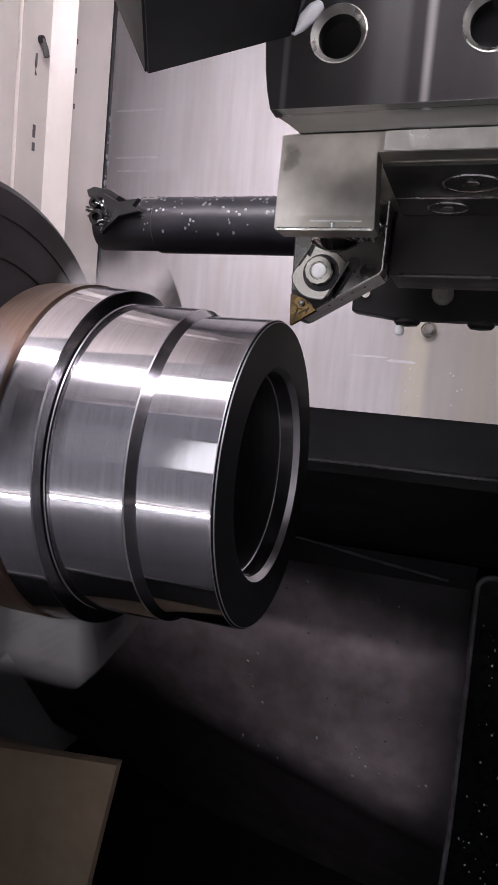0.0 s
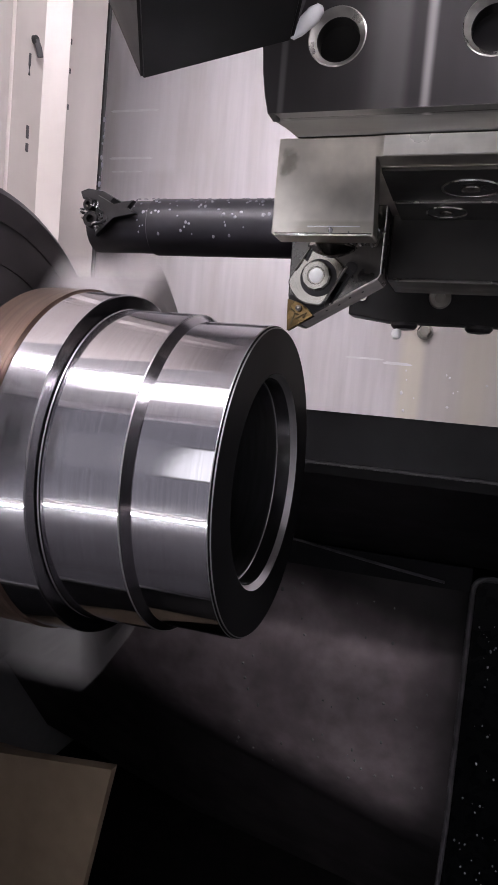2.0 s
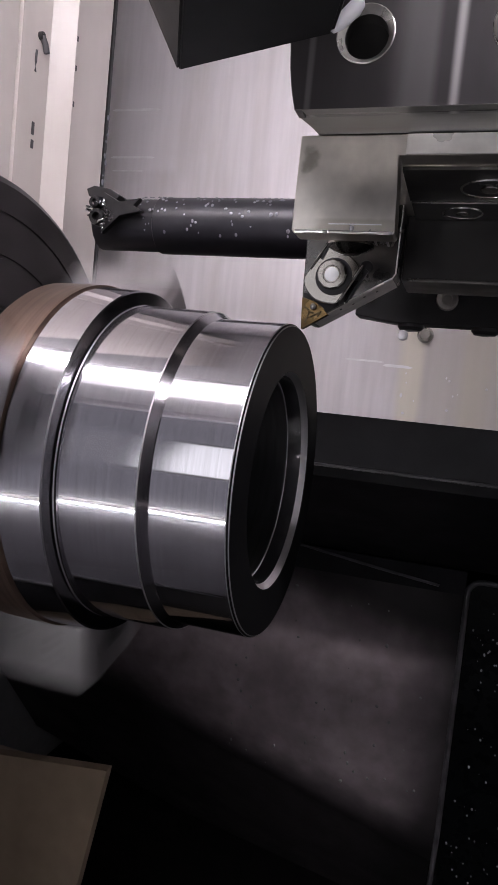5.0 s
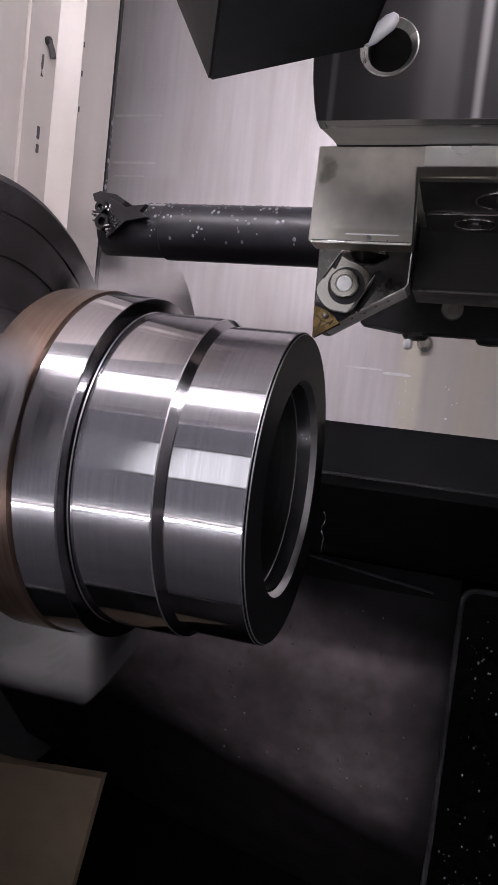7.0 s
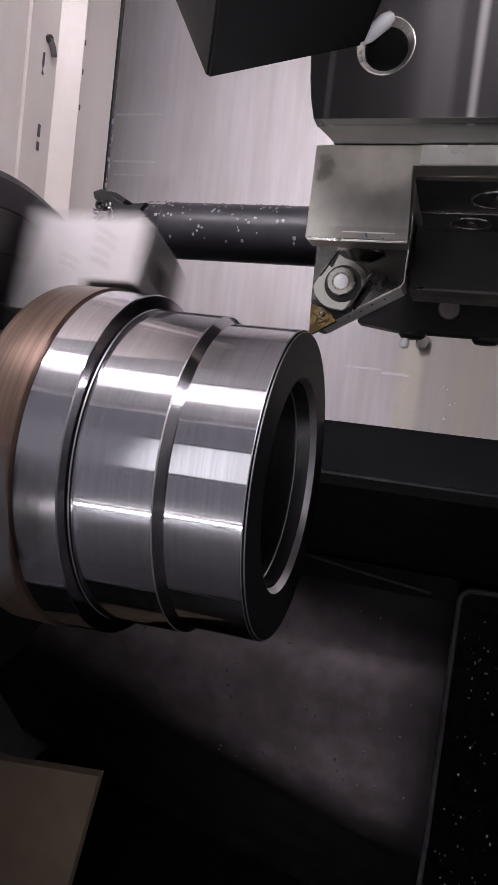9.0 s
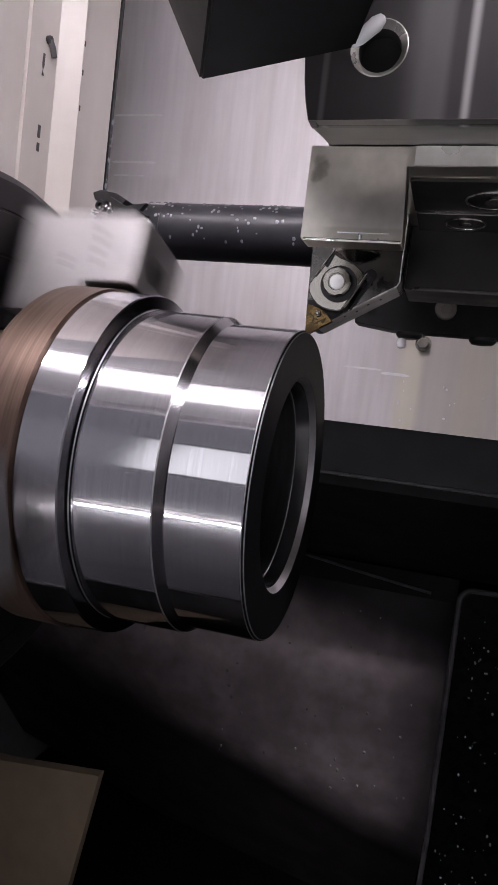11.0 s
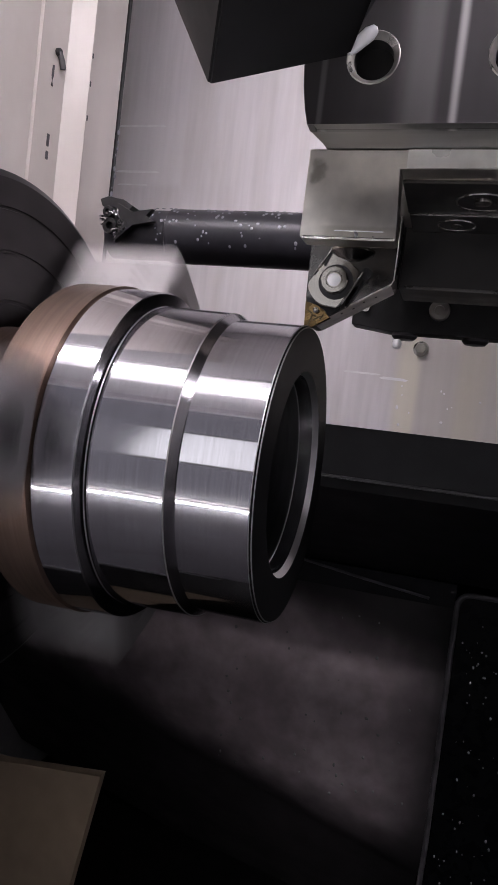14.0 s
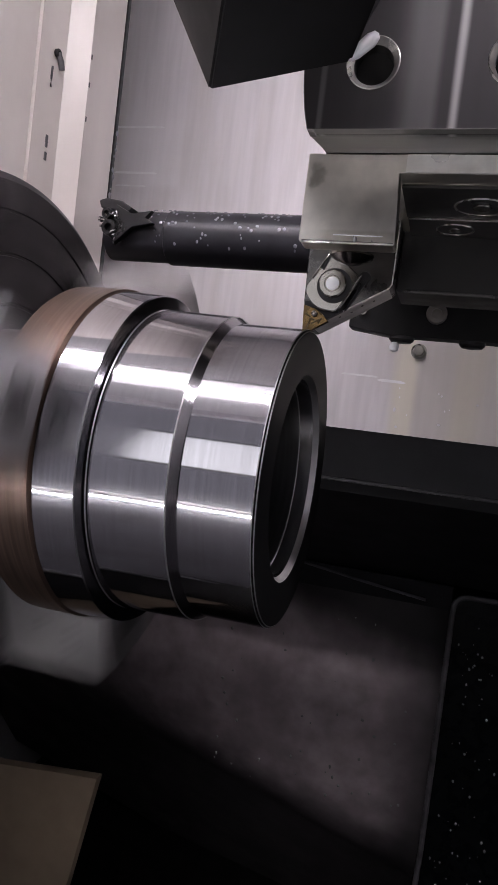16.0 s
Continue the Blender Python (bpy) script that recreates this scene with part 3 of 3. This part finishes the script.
# ---- turret with its tools ----
def turret():
    t = thing("tool_turret", "lathe turret with clamped tool blocks, wet with coolant", "turret", (0, 0, 0))
    # turret body: front face with bores, sloping underside
    body = prism([(-0.064, 0.4123), (-0.064, 0.62), (0.13, 0.62), (0.13, 0.4175), (-0.0385, 0.4175)], "x", 0.0098, 0.30, 0.0004)
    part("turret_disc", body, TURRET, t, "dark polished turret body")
    face = bmesh.new()
    r, seg = 0.0077, 48
    for x0, x1, cx in ((0.0125, 0.0483, 0.0283), (0.0483, 0.0883, 0.0683)):
        z0, z1, cz = 0.4115, 0.4495, 0.4306
        rim, out, back = [], [], []
        for k in range(seg):
            a = 2 * math.pi * (k + 0.5) / seg
            c, q = math.cos(a), math.sin(a)
            f = min(((x1 if c > 0 else x0) - cx) / c if abs(c) > 1e-6 else 9, ((z1 if q > 0 else z0) - cz) / q if abs(q) > 1e-6 else 9)
            rim.append(face.verts.new((cx + r * c, -0.07, cz + r * q)))
            out.append(face.verts.new((cx + f * c, -0.07, cz + f * q)))
        for px in (x0, x1):
            for pz in (z0, z1):
                min(out, key=lambda v: (v.co.x - px) ** 2 + (v.co.z - pz) ** 2).co = (px, -0.07, pz)
        for k in range(seg):
            j = (k + 1) % seg
            face.faces.new((rim[k], rim[j], out[j], out[k]))
    flank = prism([(0.0125, 0.4115), (0.0125, 0.62), (0.0072, 0.62), (0.0072, 0.438), (0.0076, 0.43), (0.0083, 0.4225), (0.0093, 0.4165), (0.0106, 0.4115)], "y", -0.07, -0.0641)
    join(face, box(0.0125, 0.0883, -0.07, -0.0641, 0.4495, 0.62), box(0.0883, 0.30, -0.07, -0.0641, 0.4115, 0.62), flank)
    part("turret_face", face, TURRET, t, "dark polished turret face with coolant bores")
    part("lower_bevel", prism([(-0.07, 0.4114), (-0.0384, 0.4167), (-0.0384, 0.4177), (-0.0641, 0.4177), (-0.0698, 0.4124)], "x", 0.0106, 0.30), BEVEL, t, "bare bevel under the turret face")
    for x in (0.0283, 0.0683):
        bore = part("bore_ring", revolve([(-0.0701, 0.0079), (-0.0703, 0.0076), (-0.0684, 0.0059)], "y", (x, 0, 0.4306), 48), RIM, t, "bright countersunk bore rim")
        # dark colour stands in for the bore's shaded depth
        part("bore_wall", revolve([(-0.0684, 0.0059), (-0.0642, 0.0057), (-0.0641, 0.0)], "y", (x, 0, 0.4306), 40), DULL, bore, "shallow bore wall, coloured dark for shaded depth")
    # tool block: an L with a deep recess under its right arm
    slab = box(0.0046, 0.30, -0.0286, 0.03, 0.4102, 0.4167)
    plate = prism([(0.0042, 0.3868), (0.0052, 0.3858), (0.0372, 0.3858), (0.0378, 0.3865), (0.0365, 0.4102), (0.30, 0.4102), (0.30, 0.4168), (0.0045, 0.4168)], "y", -0.038, -0.0285, 0.0006)
    block = part("tool_block", join(plate, slab), BLOCK, t, "bright ground steel tool block")
    part("upper_strip", prism([(-0.0379, 0.4104), (-0.0385, 0.4105), (-0.039, 0.4163), (-0.0379, 0.4166)], "x", 0.0385, 0.30), GLEAM, block, "upper strip of the block, painted bright for its reflection")
    # dark nickel colour for the shade on the block's down-facing chamfer
    part("lower_chamfer", prism([(-0.0379, 0.3859), (-0.0382, 0.3866), (-0.0379, 0.387), (-0.0372, 0.387), (-0.0372, 0.3859)], "x", 0.0054, 0.0371), HOLDER, block, "lower chamfer, coloured dark because it faces down")
    # white strip painted as the glint on the block's wet lower rim
    part("coolant_glint", box(0.0165, 0.0335, -0.0387, -0.0383, 0.3886, 0.38895, 0.0001), PLASTIC, block, "white glint painted on the film of coolant")
    # dark plate under the bright block for the shade in its recess
    part("recess_roof", box(0.0368, 0.30, -0.028, 0.0055, 0.409, 0.4101), DULL, block, "dark plate added for the shade in the recess roof")
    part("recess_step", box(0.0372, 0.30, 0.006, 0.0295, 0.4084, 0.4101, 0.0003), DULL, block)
    part("step_edge", box(0.0374, 0.30, 0.0056, 0.0062, 0.4082, 0.409, 0.0002), RIM, block, "lighter edge of the step")
    # flat black discs and pale rims stand in for shaded wells with lit edges
    for x, y, z, r in ((0.0645, -0.0095, 0.409, 0.0098), (0.0555, 0.0178, 0.4084, 0.0076), (0.0955, 0.0178, 0.4084, 0.0076), (0.1045, -0.0095, 0.409, 0.0098)):
        well = part("screw_well", revolve([(z, r), (z - 0.0002, r * 0.99), (z - 0.0002, 0.0)], "z", (x, y, 0), 40), BLACKOX, block, "flat black disc for the shade in the screw counterbore")
        part("well_rim", revolve([(z - 0.0001, r), (z - 0.0006, r * 0.985), (z - 0.0004, r * 0.93), (z - 0.0002, r * 0.92)], "z", (x, y, 0), 40), RIM, well, "pale rim of the seat, coloured as if lit")
        part("socket", revolve([(z - 0.0003, r * 0.34), (z - 0.0008, r * 0.33), (z - 0.0008, r * 0.2), (z - 0.0003, 0.0)], "z", (x, y, 0), 12), BOLT, well, "bright screw socket")
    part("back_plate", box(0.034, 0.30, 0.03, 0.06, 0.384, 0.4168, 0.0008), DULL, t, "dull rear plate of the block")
    part("plate_edge", box(0.0365, 0.30, 0.0292, 0.0306, 0.3838, 0.385, 0.0003), HOLDER, t, "thin bright edge")
    rear = part("rear_block", prism([(-0.0035, 0.3842), (0.0195, 0.3812), (0.30, 0.3812), (0.30, 0.4165), (-0.0035, 0.4165)], "y", 0.15, 0.166, 0.001), MATTBLACK, t, "matt black neighbouring tool block")
    part("link", box(0.03, 0.30, 0.06, 0.15, 0.41, 0.4174), MATTBLACK, t)
    part("side_bolt", hexhead("y", (0.0485, 0.15, 0.3955), 0.0062, 0.004, -1), BOLT, rear)
    part("side_bolt", hexhead("y", (0.0045, 0.15, 0.3945), 0.003, 0.003, -1), BOLT, rear)
    for x in (0.029, 0.071, 0.113):
        part("under_bolt", revolve([(0.3815, 0.0078), (0.3795, 0.0077), (0.3778, 0.006), (0.377, 0.0)], "z", (x, 0.158, 0), 28), BLACKOX, rear)
    part("hanging_drop", revolve([(0.3775, 0.0), (0.377, 0.0022), (0.3745, 0.003), (0.372, 0.0024), (0.371, 0.0)], "z", (0.0255, 0.153, 0), 20), PLASTIC, rear, "bright hanging drop of coolant")
    # coolant button under the block
    part("coolant_button", revolve([(0.4103, 0.006), (0.3872, 0.006), (0.3868, 0.0082), (0.386, 0.0082), (0.3846, 0.0058), (0.3834, 0.003), (0.3831, 0.0)], "z", (0.0208, -0.019, 0), 40), CLAMP, t, "round chrome coolant button")
    # turning tool
    low = [(0.0012, 0.363), (0.0328, 0.3822)]
    tool = part("turning_tool", prism([(-0.0037, 0.4103), (-0.003, 0.3745), (-0.0012, 0.3632), *low, (0.0336, 0.3836), (0.0338, 0.4103)], "y", 0.0145, 0.034, 0.0006),
                HOLDER, t, "nickel grey turning tool shank")
    part("flank", prism([(0.0022, 0.3634), (0.0324, 0.38175), (0.0322, 0.3822), (0.002, 0.3639)], "y", 0.0152, 0.0334), FLANK, tool, "flank under the shank, coloured light for what it reflects")
    # small black discs stand in for shaded holes in the flank
    for k in range(4):
        x, y = 0.0125 + 0.0045 * k, 0.0195 + 0.002 * (k % 2)
        z = 0.3634 + (x - 0.0022) * 0.6076 - 0.0001
        b = revolve([(0.0002, 0.0), (0.0002, 0.0005), (-0.0002, 0.0005), (-0.0002, 0.0)], "z", seg=12)
        b.transform(Matrix.Translation((x, y, z)) @ Matrix.Rotation(-math.atan(0.6076), 4, "Y"))
        part("flank_pit", b, BLACKOX, tool)
    part("insert_seat", prism([(-0.0016, 0.3615), (0.0128, 0.3702), (0.0115, 0.3745), (-0.0022, 0.3745)], "y", 0.0132, 0.0146, 0.0002), BLACKOX, tool, "dark seat under the insert")
    insert = part("insert", prism([(-0.0014, 0.35995), (-0.0009, 0.3599), (0.0091, 0.3662), (0.0062, 0.3692), (0.003, 0.3712), (-0.0021, 0.3725)], "y", 0.0112, 0.014, 0.0002), GOLD, tool, "gold coated carbide insert")
    for (x, z, l, a) in ((0.0008, 0.3645, 0.0042, 70), (0.0036, 0.3656, 0.004, 30), (0.0002, 0.3682, 0.003, -30), (0.0056, 0.3662, 0.0026, 60), (0.0022, 0.3666, 0.0024, -10)):
        b = box(-l / 2, l / 2, 0.0108, 0.0114, -0.0003, 0.0003, 0.0001)
        b.transform(Matrix.Translation((x, 0, z)) @ Matrix.Rotation(radians(-a), 4, "Y"))
        part("chip_groove", b, CARBIDE, insert)
    part("insert_pin", revolve([(0.0113, 0.0013), (0.0098, 0.0012), (0.0094, 0.0)], "y", (0.003, 0, 0.3688), 20), CLAMP, insert)
    outline = [(0.0119, 0.395), (0.0066, 0.395), (0.0033, 0.3874), (0.0005, 0.3836), (-0.0014, 0.3805), (-0.0018, 0.3787), (-0.0012, 0.3765), (0.0004, 0.3742), (0.0024, 0.3721), (0.0044, 0.371),
               (0.0064, 0.3704), (0.0092, 0.37), (0.0115, 0.3699), (0.0128, 0.3706), (0.0139, 0.3722), (0.0172, 0.3782), (0.0205, 0.3846), (0.0189, 0.3866), (0.0161, 0.3887)]
    clamp = part("clamp", prism(outline, "y", 0.0085, 0.0112, 0.0007), CLAMP, tool, "shiny steel top clamp")
    # black disc and strip stand in for shade in the clamp's recesses
    part("clamp_seat", revolve([(0.0084, 0.0073), (0.0082, 0.0071), (0.0083, 0.0)], "y", (0.0104, 0, 0.3806), 40), BLACKOX, clamp, "black disc for the shaded recess round the screw")
    part("clamp_slot", prism([(0.0044, 0.3872), (0.0054, 0.3868), (0.0078, 0.3925), (0.0068, 0.3935)], "y", 0.0079, 0.0086, 0.0002), BLACKOX, clamp, "black strip for the shaded gap beside the clamp arm")
    nut = revolve([(0.0084, 0.0058), (0.0056, 0.0058), (0.005, 0.0053), (0.005, 0.0036), (0.0056, 0.0033), (0.0056, 0.0)], "y", (0.0101, 0, 0.381), 12)
    part("clamp_screw", nut, CLAMP, clamp, "twelve-sided bright clamp screw", 20)
    part("screw_drop", revolve([(0.0057, 0.0029), (0.0052, 0.0025), (0.0049, 0.0014), (0.0048, 0.0)], "y", (0.0101, 0, 0.381), 20), PLASTIC, clamp, "milky coolant in the screw socket")
    # thin rods added as the bright raised edges of the clamp
    for x0, z0, x1, z1 in ((0.0074, 0.3937, 0.0008, 0.3832), (0.0138, 0.3716, 0.0213, 0.3852)):
        part("clamp_ridge", tube([(x0, 0.0082, z0), ((x0 + x1) / 2, 0.0079, (z0 + z1) / 2), (x1, 0.0082, z1)], 0.0005), CLAMP, clamp, "bright raised clamp edge")
    # black pieces for the shade in the reliefs beside the clamp
    part("relief", prism([(0.0148, 0.3712), (0.0158, 0.3716), (0.023, 0.384), (0.0218, 0.3852)], "y", 0.0136, 0.0147, 0.0002), BLACKOX, tool, "black strip for the shaded gap beside the clamp")
    part("pocket", revolve([(0.0146, 0.0027), (0.0139, 0.0025), (0.0139, 0.0)], "y", (0.0218, 0, 0.3858), 24), BLACKOX, tool, "black disc for the shaded relief pocket")
    part("edge_glint", tube([(0.0145, 0.0143, 0.3713), (0.0325, 0.0143, 0.3821), (0.0334, 0.0143, 0.3838), (0.0336, 0.0143, 0.41)], 0.00032, 6), GLEAM, tool, "pale rod painted as the glint on the shank's edge")
    # neighbouring station that hangs nearest to the eye
    e1, e2 = Vector((0.0265, 0.0045)).normalized(), Vector((-0.009, 0.0162)).normalized()
    c = Vector((-0.0018, 0.3993))
    pts = [c, c + e1 * 0.0335, c + e1 * 0.0385 + e2 * 0.0065, c + e1 * 0.062 + e2 * 0.03, c + e1 * 0.062 + e2 * 0.09, c + e2 * 0.09]
    slant = prism([tuple(p) for p in pts], "y", -0.149, -0.119)
    for v in slant.verts:
        k = (-0.119 - v.co.y) / 0.03
        v.co.x, v.co.z = v.co.x + 0.0135 * k, v.co.z + 0.009 * k
    bmesh.ops.bevel(slant, geom=slant.edges[:], offset=0.0006, segments=2, affect="EDGES")
    near = part("front_holder", slant, MATTBLACK, t, "matt black tool holder of the next station")
    # unseen block added above the holder to cast shadow on the tool block
    part("holder_shadow_block", box(-0.03, 0.026, -0.155, -0.071, 0.475, 0.6, 0.003), MATTBLACK, near)
    b = revolve([(-0.0042, 0.0), (-0.0038, 0.0008), (-0.002, 0.0014), (0.002, 0.0016), (0.0037, 0.001), (0.0042, 0.0)], "x", (0, 0, 0), 20)
    b.transform(Matrix.Translation((0.0338, -0.119, 0.4085)) @ Matrix.Rotation(radians(-42), 4, "Y"))
    part("nozzle_tip", b, PLASTIC, near, "white plastic coolant nozzle tip")
    rng = random.Random(3)
    part("block_drops", drops(rng, 3, lambda r: ((r.uniform(0.02, 0.036), -0.0383, r.uniform(0.3868, 0.39)), (0, -1, 0)), 0.0006), DROP, block)["kind"] = "stuff"
    return t


# ---- loose and fixed things behind ----
def guide_bar():
    y, z, r = 0.172, 0.4395, 0.0185
    b = thing("guide_bar", "oily black round bar with coolant drops, clamped at its end", "bar")
    part("rod", revolve([(-0.19, 0.0), (-0.19, r * 0.93), (-0.145, r * 0.93), (-0.144, r), (0.3, r), (0.3, 0.0)], "x", (0, y, z), 48), BAR, b)
    part("bracket", prism([(-0.194, 0.4585), (-0.188, 0.4605), (-0.176, 0.4585), (-0.168, 0.454), (-0.172, 0.45), (-0.182, 0.4525), (-0.192, 0.4535)], "y", 0.152, 0.172, 0.001), BLACKOX, b, "torn black bracket edge")
    part("tapered_end", prism([(-0.178, 0.455), (-0.166, 0.449), (-0.151, 0.4515), (-0.1555, 0.4465), (-0.149, 0.443), (-0.165, 0.44), (-0.178, 0.428)], "y", 0.148, 0.153, 0.0008), BLACKOX, b)
    part("end_nut", hexhead("y", (-0.181, 0.152, 0.4385), 0.0056, 0.007, -1), BLACKOX, b, "greasy hexagon nut")
    part("end_nut", hexhead("y", (-0.1845, 0.152, 0.4485), 0.004, 0.005, -1), BLACKOX, b, "greasy hexagon nut")
    stay = revolve([(0.0, 0.0), (0.0, 0.007), (0.296, 0.007), (0.296, 0.0)], "z", seg=16)
    stay.transform(look((-0.181, 0.182, 0.44), (-0.327, 0.43, 0.504)) @ Matrix.Rotation(math.pi, 4, "X"))
    part("stay", stay, BLACKOX, b)
    rng = random.Random(7)

    def on(rg):
        a = radians(rg.choice((rg.gauss(60, 18), rg.uniform(-30, 100))))
        return (rg.uniform(-0.16, 0.05), y - (r + 0.0001) * math.cos(a), z + (r + 0.0001) * math.sin(a)), (0, -math.cos(a), math.sin(a))
    part("coolant_beading", drops(rng, 190, on, 0.001, 0.3), MILKY, b)["kind"] = "stuff"


def wall_fittings():
    for x, z, r in ((0.0205, 0.4045, 0.0062),):
        b = thing("wall_bolt", "zinc hexagon bolt in the rear wall", "bolt", (x, 0.43, z))
        part("washer", revolve([(0.0, 0.0), (0.0, r * 1.25), (-0.002, r * 1.25), (-0.002, 0.0)], "y", seg=28), BOLT, b)
        part("head", revolve([(-0.002, r), (-0.009, r), (-0.011, r * 0.8), (-0.011, 0.0)], "y", seg=6), BOLT, b)
    for x0, x1, z, h in ((-0.056, -0.016, 0.3755, 0.0011), (-0.018, 0.012, 0.3722, 0.0016), (-0.345, -0.285, 0.6285, 0.0014), (-0.343, -0.288, 0.5775, 0.0014), (-0.34, -0.3, 0.563, 0.001)):
        ob = done(prism([(x0, z), (x0 + 0.004, z + h), (x1 - 0.006, z + h * 0.8), (x1, z - h * 0.2), (x1 - 0.003, z - h), (x0 + 0.003, z - h * 0.7)], "y", 0.4298, 0.4302), "wall_line", PALE)
        tagged(ob, "pale horizontal line on the sheet metal wall", "scuff", "scuffs on the wall", "structure")
    rng = random.Random(12)
    ob = done(drops(rng, 12, lambda r: ((r.uniform(0.0, 0.12), 0.4297, 0.321 + abs(r.gauss(0, 0.035))), (0, -1, 0)), 0.0013), "wall_drops", PALE)
    tagged(ob, "clear coolant drops on the rear wall", "drops", kind="stuff")


def tan_plate():
    p = thing("cover_plate", "tan painted cover plate low in the chip well", "plate")
    part("sheet", prism([(-0.52, -0.10), (-0.2372, -0.0642), (-0.262, -0.205), (-0.3, -0.7), (-0.52, -0.7)], "y", 0.34, 0.352, 0.001), TAN, p)
    part("fold", prism([(0.352, -0.7), (0.352, -0.09), (0.4, -0.11), (0.4, -0.7)], "x", -0.52, -0.31, 0.001), TAN, p)


def curled_chip(seed, turns, radius, length):
    """A thin curl of steel swarf, as a strip wound into an uneven spiral."""
    rng = random.Random(seed)
    bm = bmesh.new()
    rows, n = [], 26 * turns
    for k in range(n + 1):
        f = k / n
        a = 2 * math.pi * turns * f
        r = radius * (0.55 + 0.45 * math.sin(3.1 * f + seed)) * rng.uniform(0.97, 1.03)
        p = Vector((length * (f - 0.5) + 0.0006 * math.sin(7 * f), r * math.cos(a), r * math.sin(a)))
        rows.append([bm.verts.new(p + Vector((w, 0, 0))) for w in (-0.0005, 0.0005)] + [bm.verts.new(p * 1.0 + Vector((0, 0.0001 * math.cos(a), 0.0001 * math.sin(a))))])
    for p, q in zip(rows, rows[1:]):
        for i in range(3):
            j = (i + 1) % 3
            bm.faces.new((p[i], p[j], q[j], q[i]))
    ob = done(bm, "curled_chip", CHIP)
    return tagged(ob, "thin curled steel chip flung off the tool", "chip", "chips off the tool")


rear_wall()
side_cover()
lower_well()
shell()
lamps()
PIECE, CHUCK_BODY, TURRET_BODY = workpiece(), chuck(), turret()
guide_bar()
wall_fittings()
tan_plate()
CHIPS = [curled_chip(2, 3, 0.0055, 0.012), curled_chip(5, 4, 0.0052, 0.016), curled_chip(8, 2, 0.0012, 0.022), curled_chip(3, 3, 0.005, 0.014), curled_chip(6, 4, 0.0056, 0.017)]


for k, (x, z, a) in enumerate(((-0.178, 0.4475, 20), (-0.172, 0.44, 70), (-0.186, 0.4425, 120), (-0.176, 0.433, 40))):
    curl = curled_chip(11 + k, 3, 0.0032, 0.009)
    curl.matrix_basis = pose(x, 0.1455, z, a, 30 * k, a)
    tagged(curl, "bright swarf curl caught on the bar's end nut", "chip", "chips caught on the bar")


# ---- what moves ----
DRIFT = [(0, 46), (0.6, 46), (1.0, 46), (2.0, 42), (3.5, 37), (5.0, 46), (6.0, 53), (6.5, 53), (7.0, 46), (7.5, 32), (8.0, 20), (9.0, 17), (11.5, 15), (12.5, 12),
         (13.0, 12), (13.5, 26), (14.0, 35), (14.5, 38), (15.0, 41), (15.5, 43), (16.0, 44)]


def drift(t):
    for (a, p), (b, q) in zip(DRIFT, DRIFT[1:]):
        if t <= b:
            return p + (q - p) * (t - a) / (b - a)
    return DRIFT[-1][1]


def motions():
    spin = []
    for k in range(16 * FPS + 1):
        t = k / FPS
        spin.append((t, pose(0, 0, AX, -drift(t) - 80.0 * k, 0, 0)))
    walk(PIECE, spin)
    walk(CHUCK_BODY, spin)
    feed = [(0.0, 0.0), (3.0, 0.0), (6.0, 0.0), (6.5, 0.0)] + [(6.5 + 0.5 * i, -0.0064 * i / 19) for i in range(1, 20)]
    walk(TURRET_BODY, [(t, pose(dx, 0, 0.0006)) for t, dx in feed])

    # each chip lies on the shank behind the block, is flung past the work and drops into the well
    rest = [(0.012, -0.004, 0.3975), (0.024, 0.004, 0.3975), (0.018, 0.0, 0.3975), (0.029, -0.004, 0.3975), (0.021, 0.006, 0.3975)]
    for chip, home, t0, mid, turn in zip(CHIPS, rest, (5.85, 6.35, 6.85, 6.25, 6.65), ((0.006, 0.06, 0.358), (0.0095, 0.06, 0.3585), (0.0037, 0.06, 0.272), (0.009, 0.06, 0.3585), (0.01, 0.06, 0.348)),
                                         ((20, 30, 50), (60, -40, 80), (0, 86, 0), (35, 10, 65), (50, -20, 40))):
        x, y, z = home
        a, b, c = mid
        walk(chip, [(0.0, pose(x, y, z)), (t0 - 0.5, pose(x, y, z)), (t0, pose(x, y, z)), (t0 + 0.0667, pose((x + a) / 2 + 0.004, y / 2 + b / 2, (z + c) / 2 - 0.004, *[v / 2 for v in turn])),
                    (t0 + 0.1333, pose(a, b, c + 0.0015, *turn)), (t0 + 0.1667, pose(a, b, c - 0.0015, *turn)), (t0 + 0.2333, pose(a + 0.006, b + 0.06, c - 0.3, *turn)),
                    (t0 + 0.3, pose(a + 0.05, b + 0.3, -0.692, *turn)), (t0 + 1.2, pose(a + 0.05, b + 0.3, -0.692, *turn)), (16.0, pose(a + 0.05, b + 0.3, -0.692, *turn))])


motions()
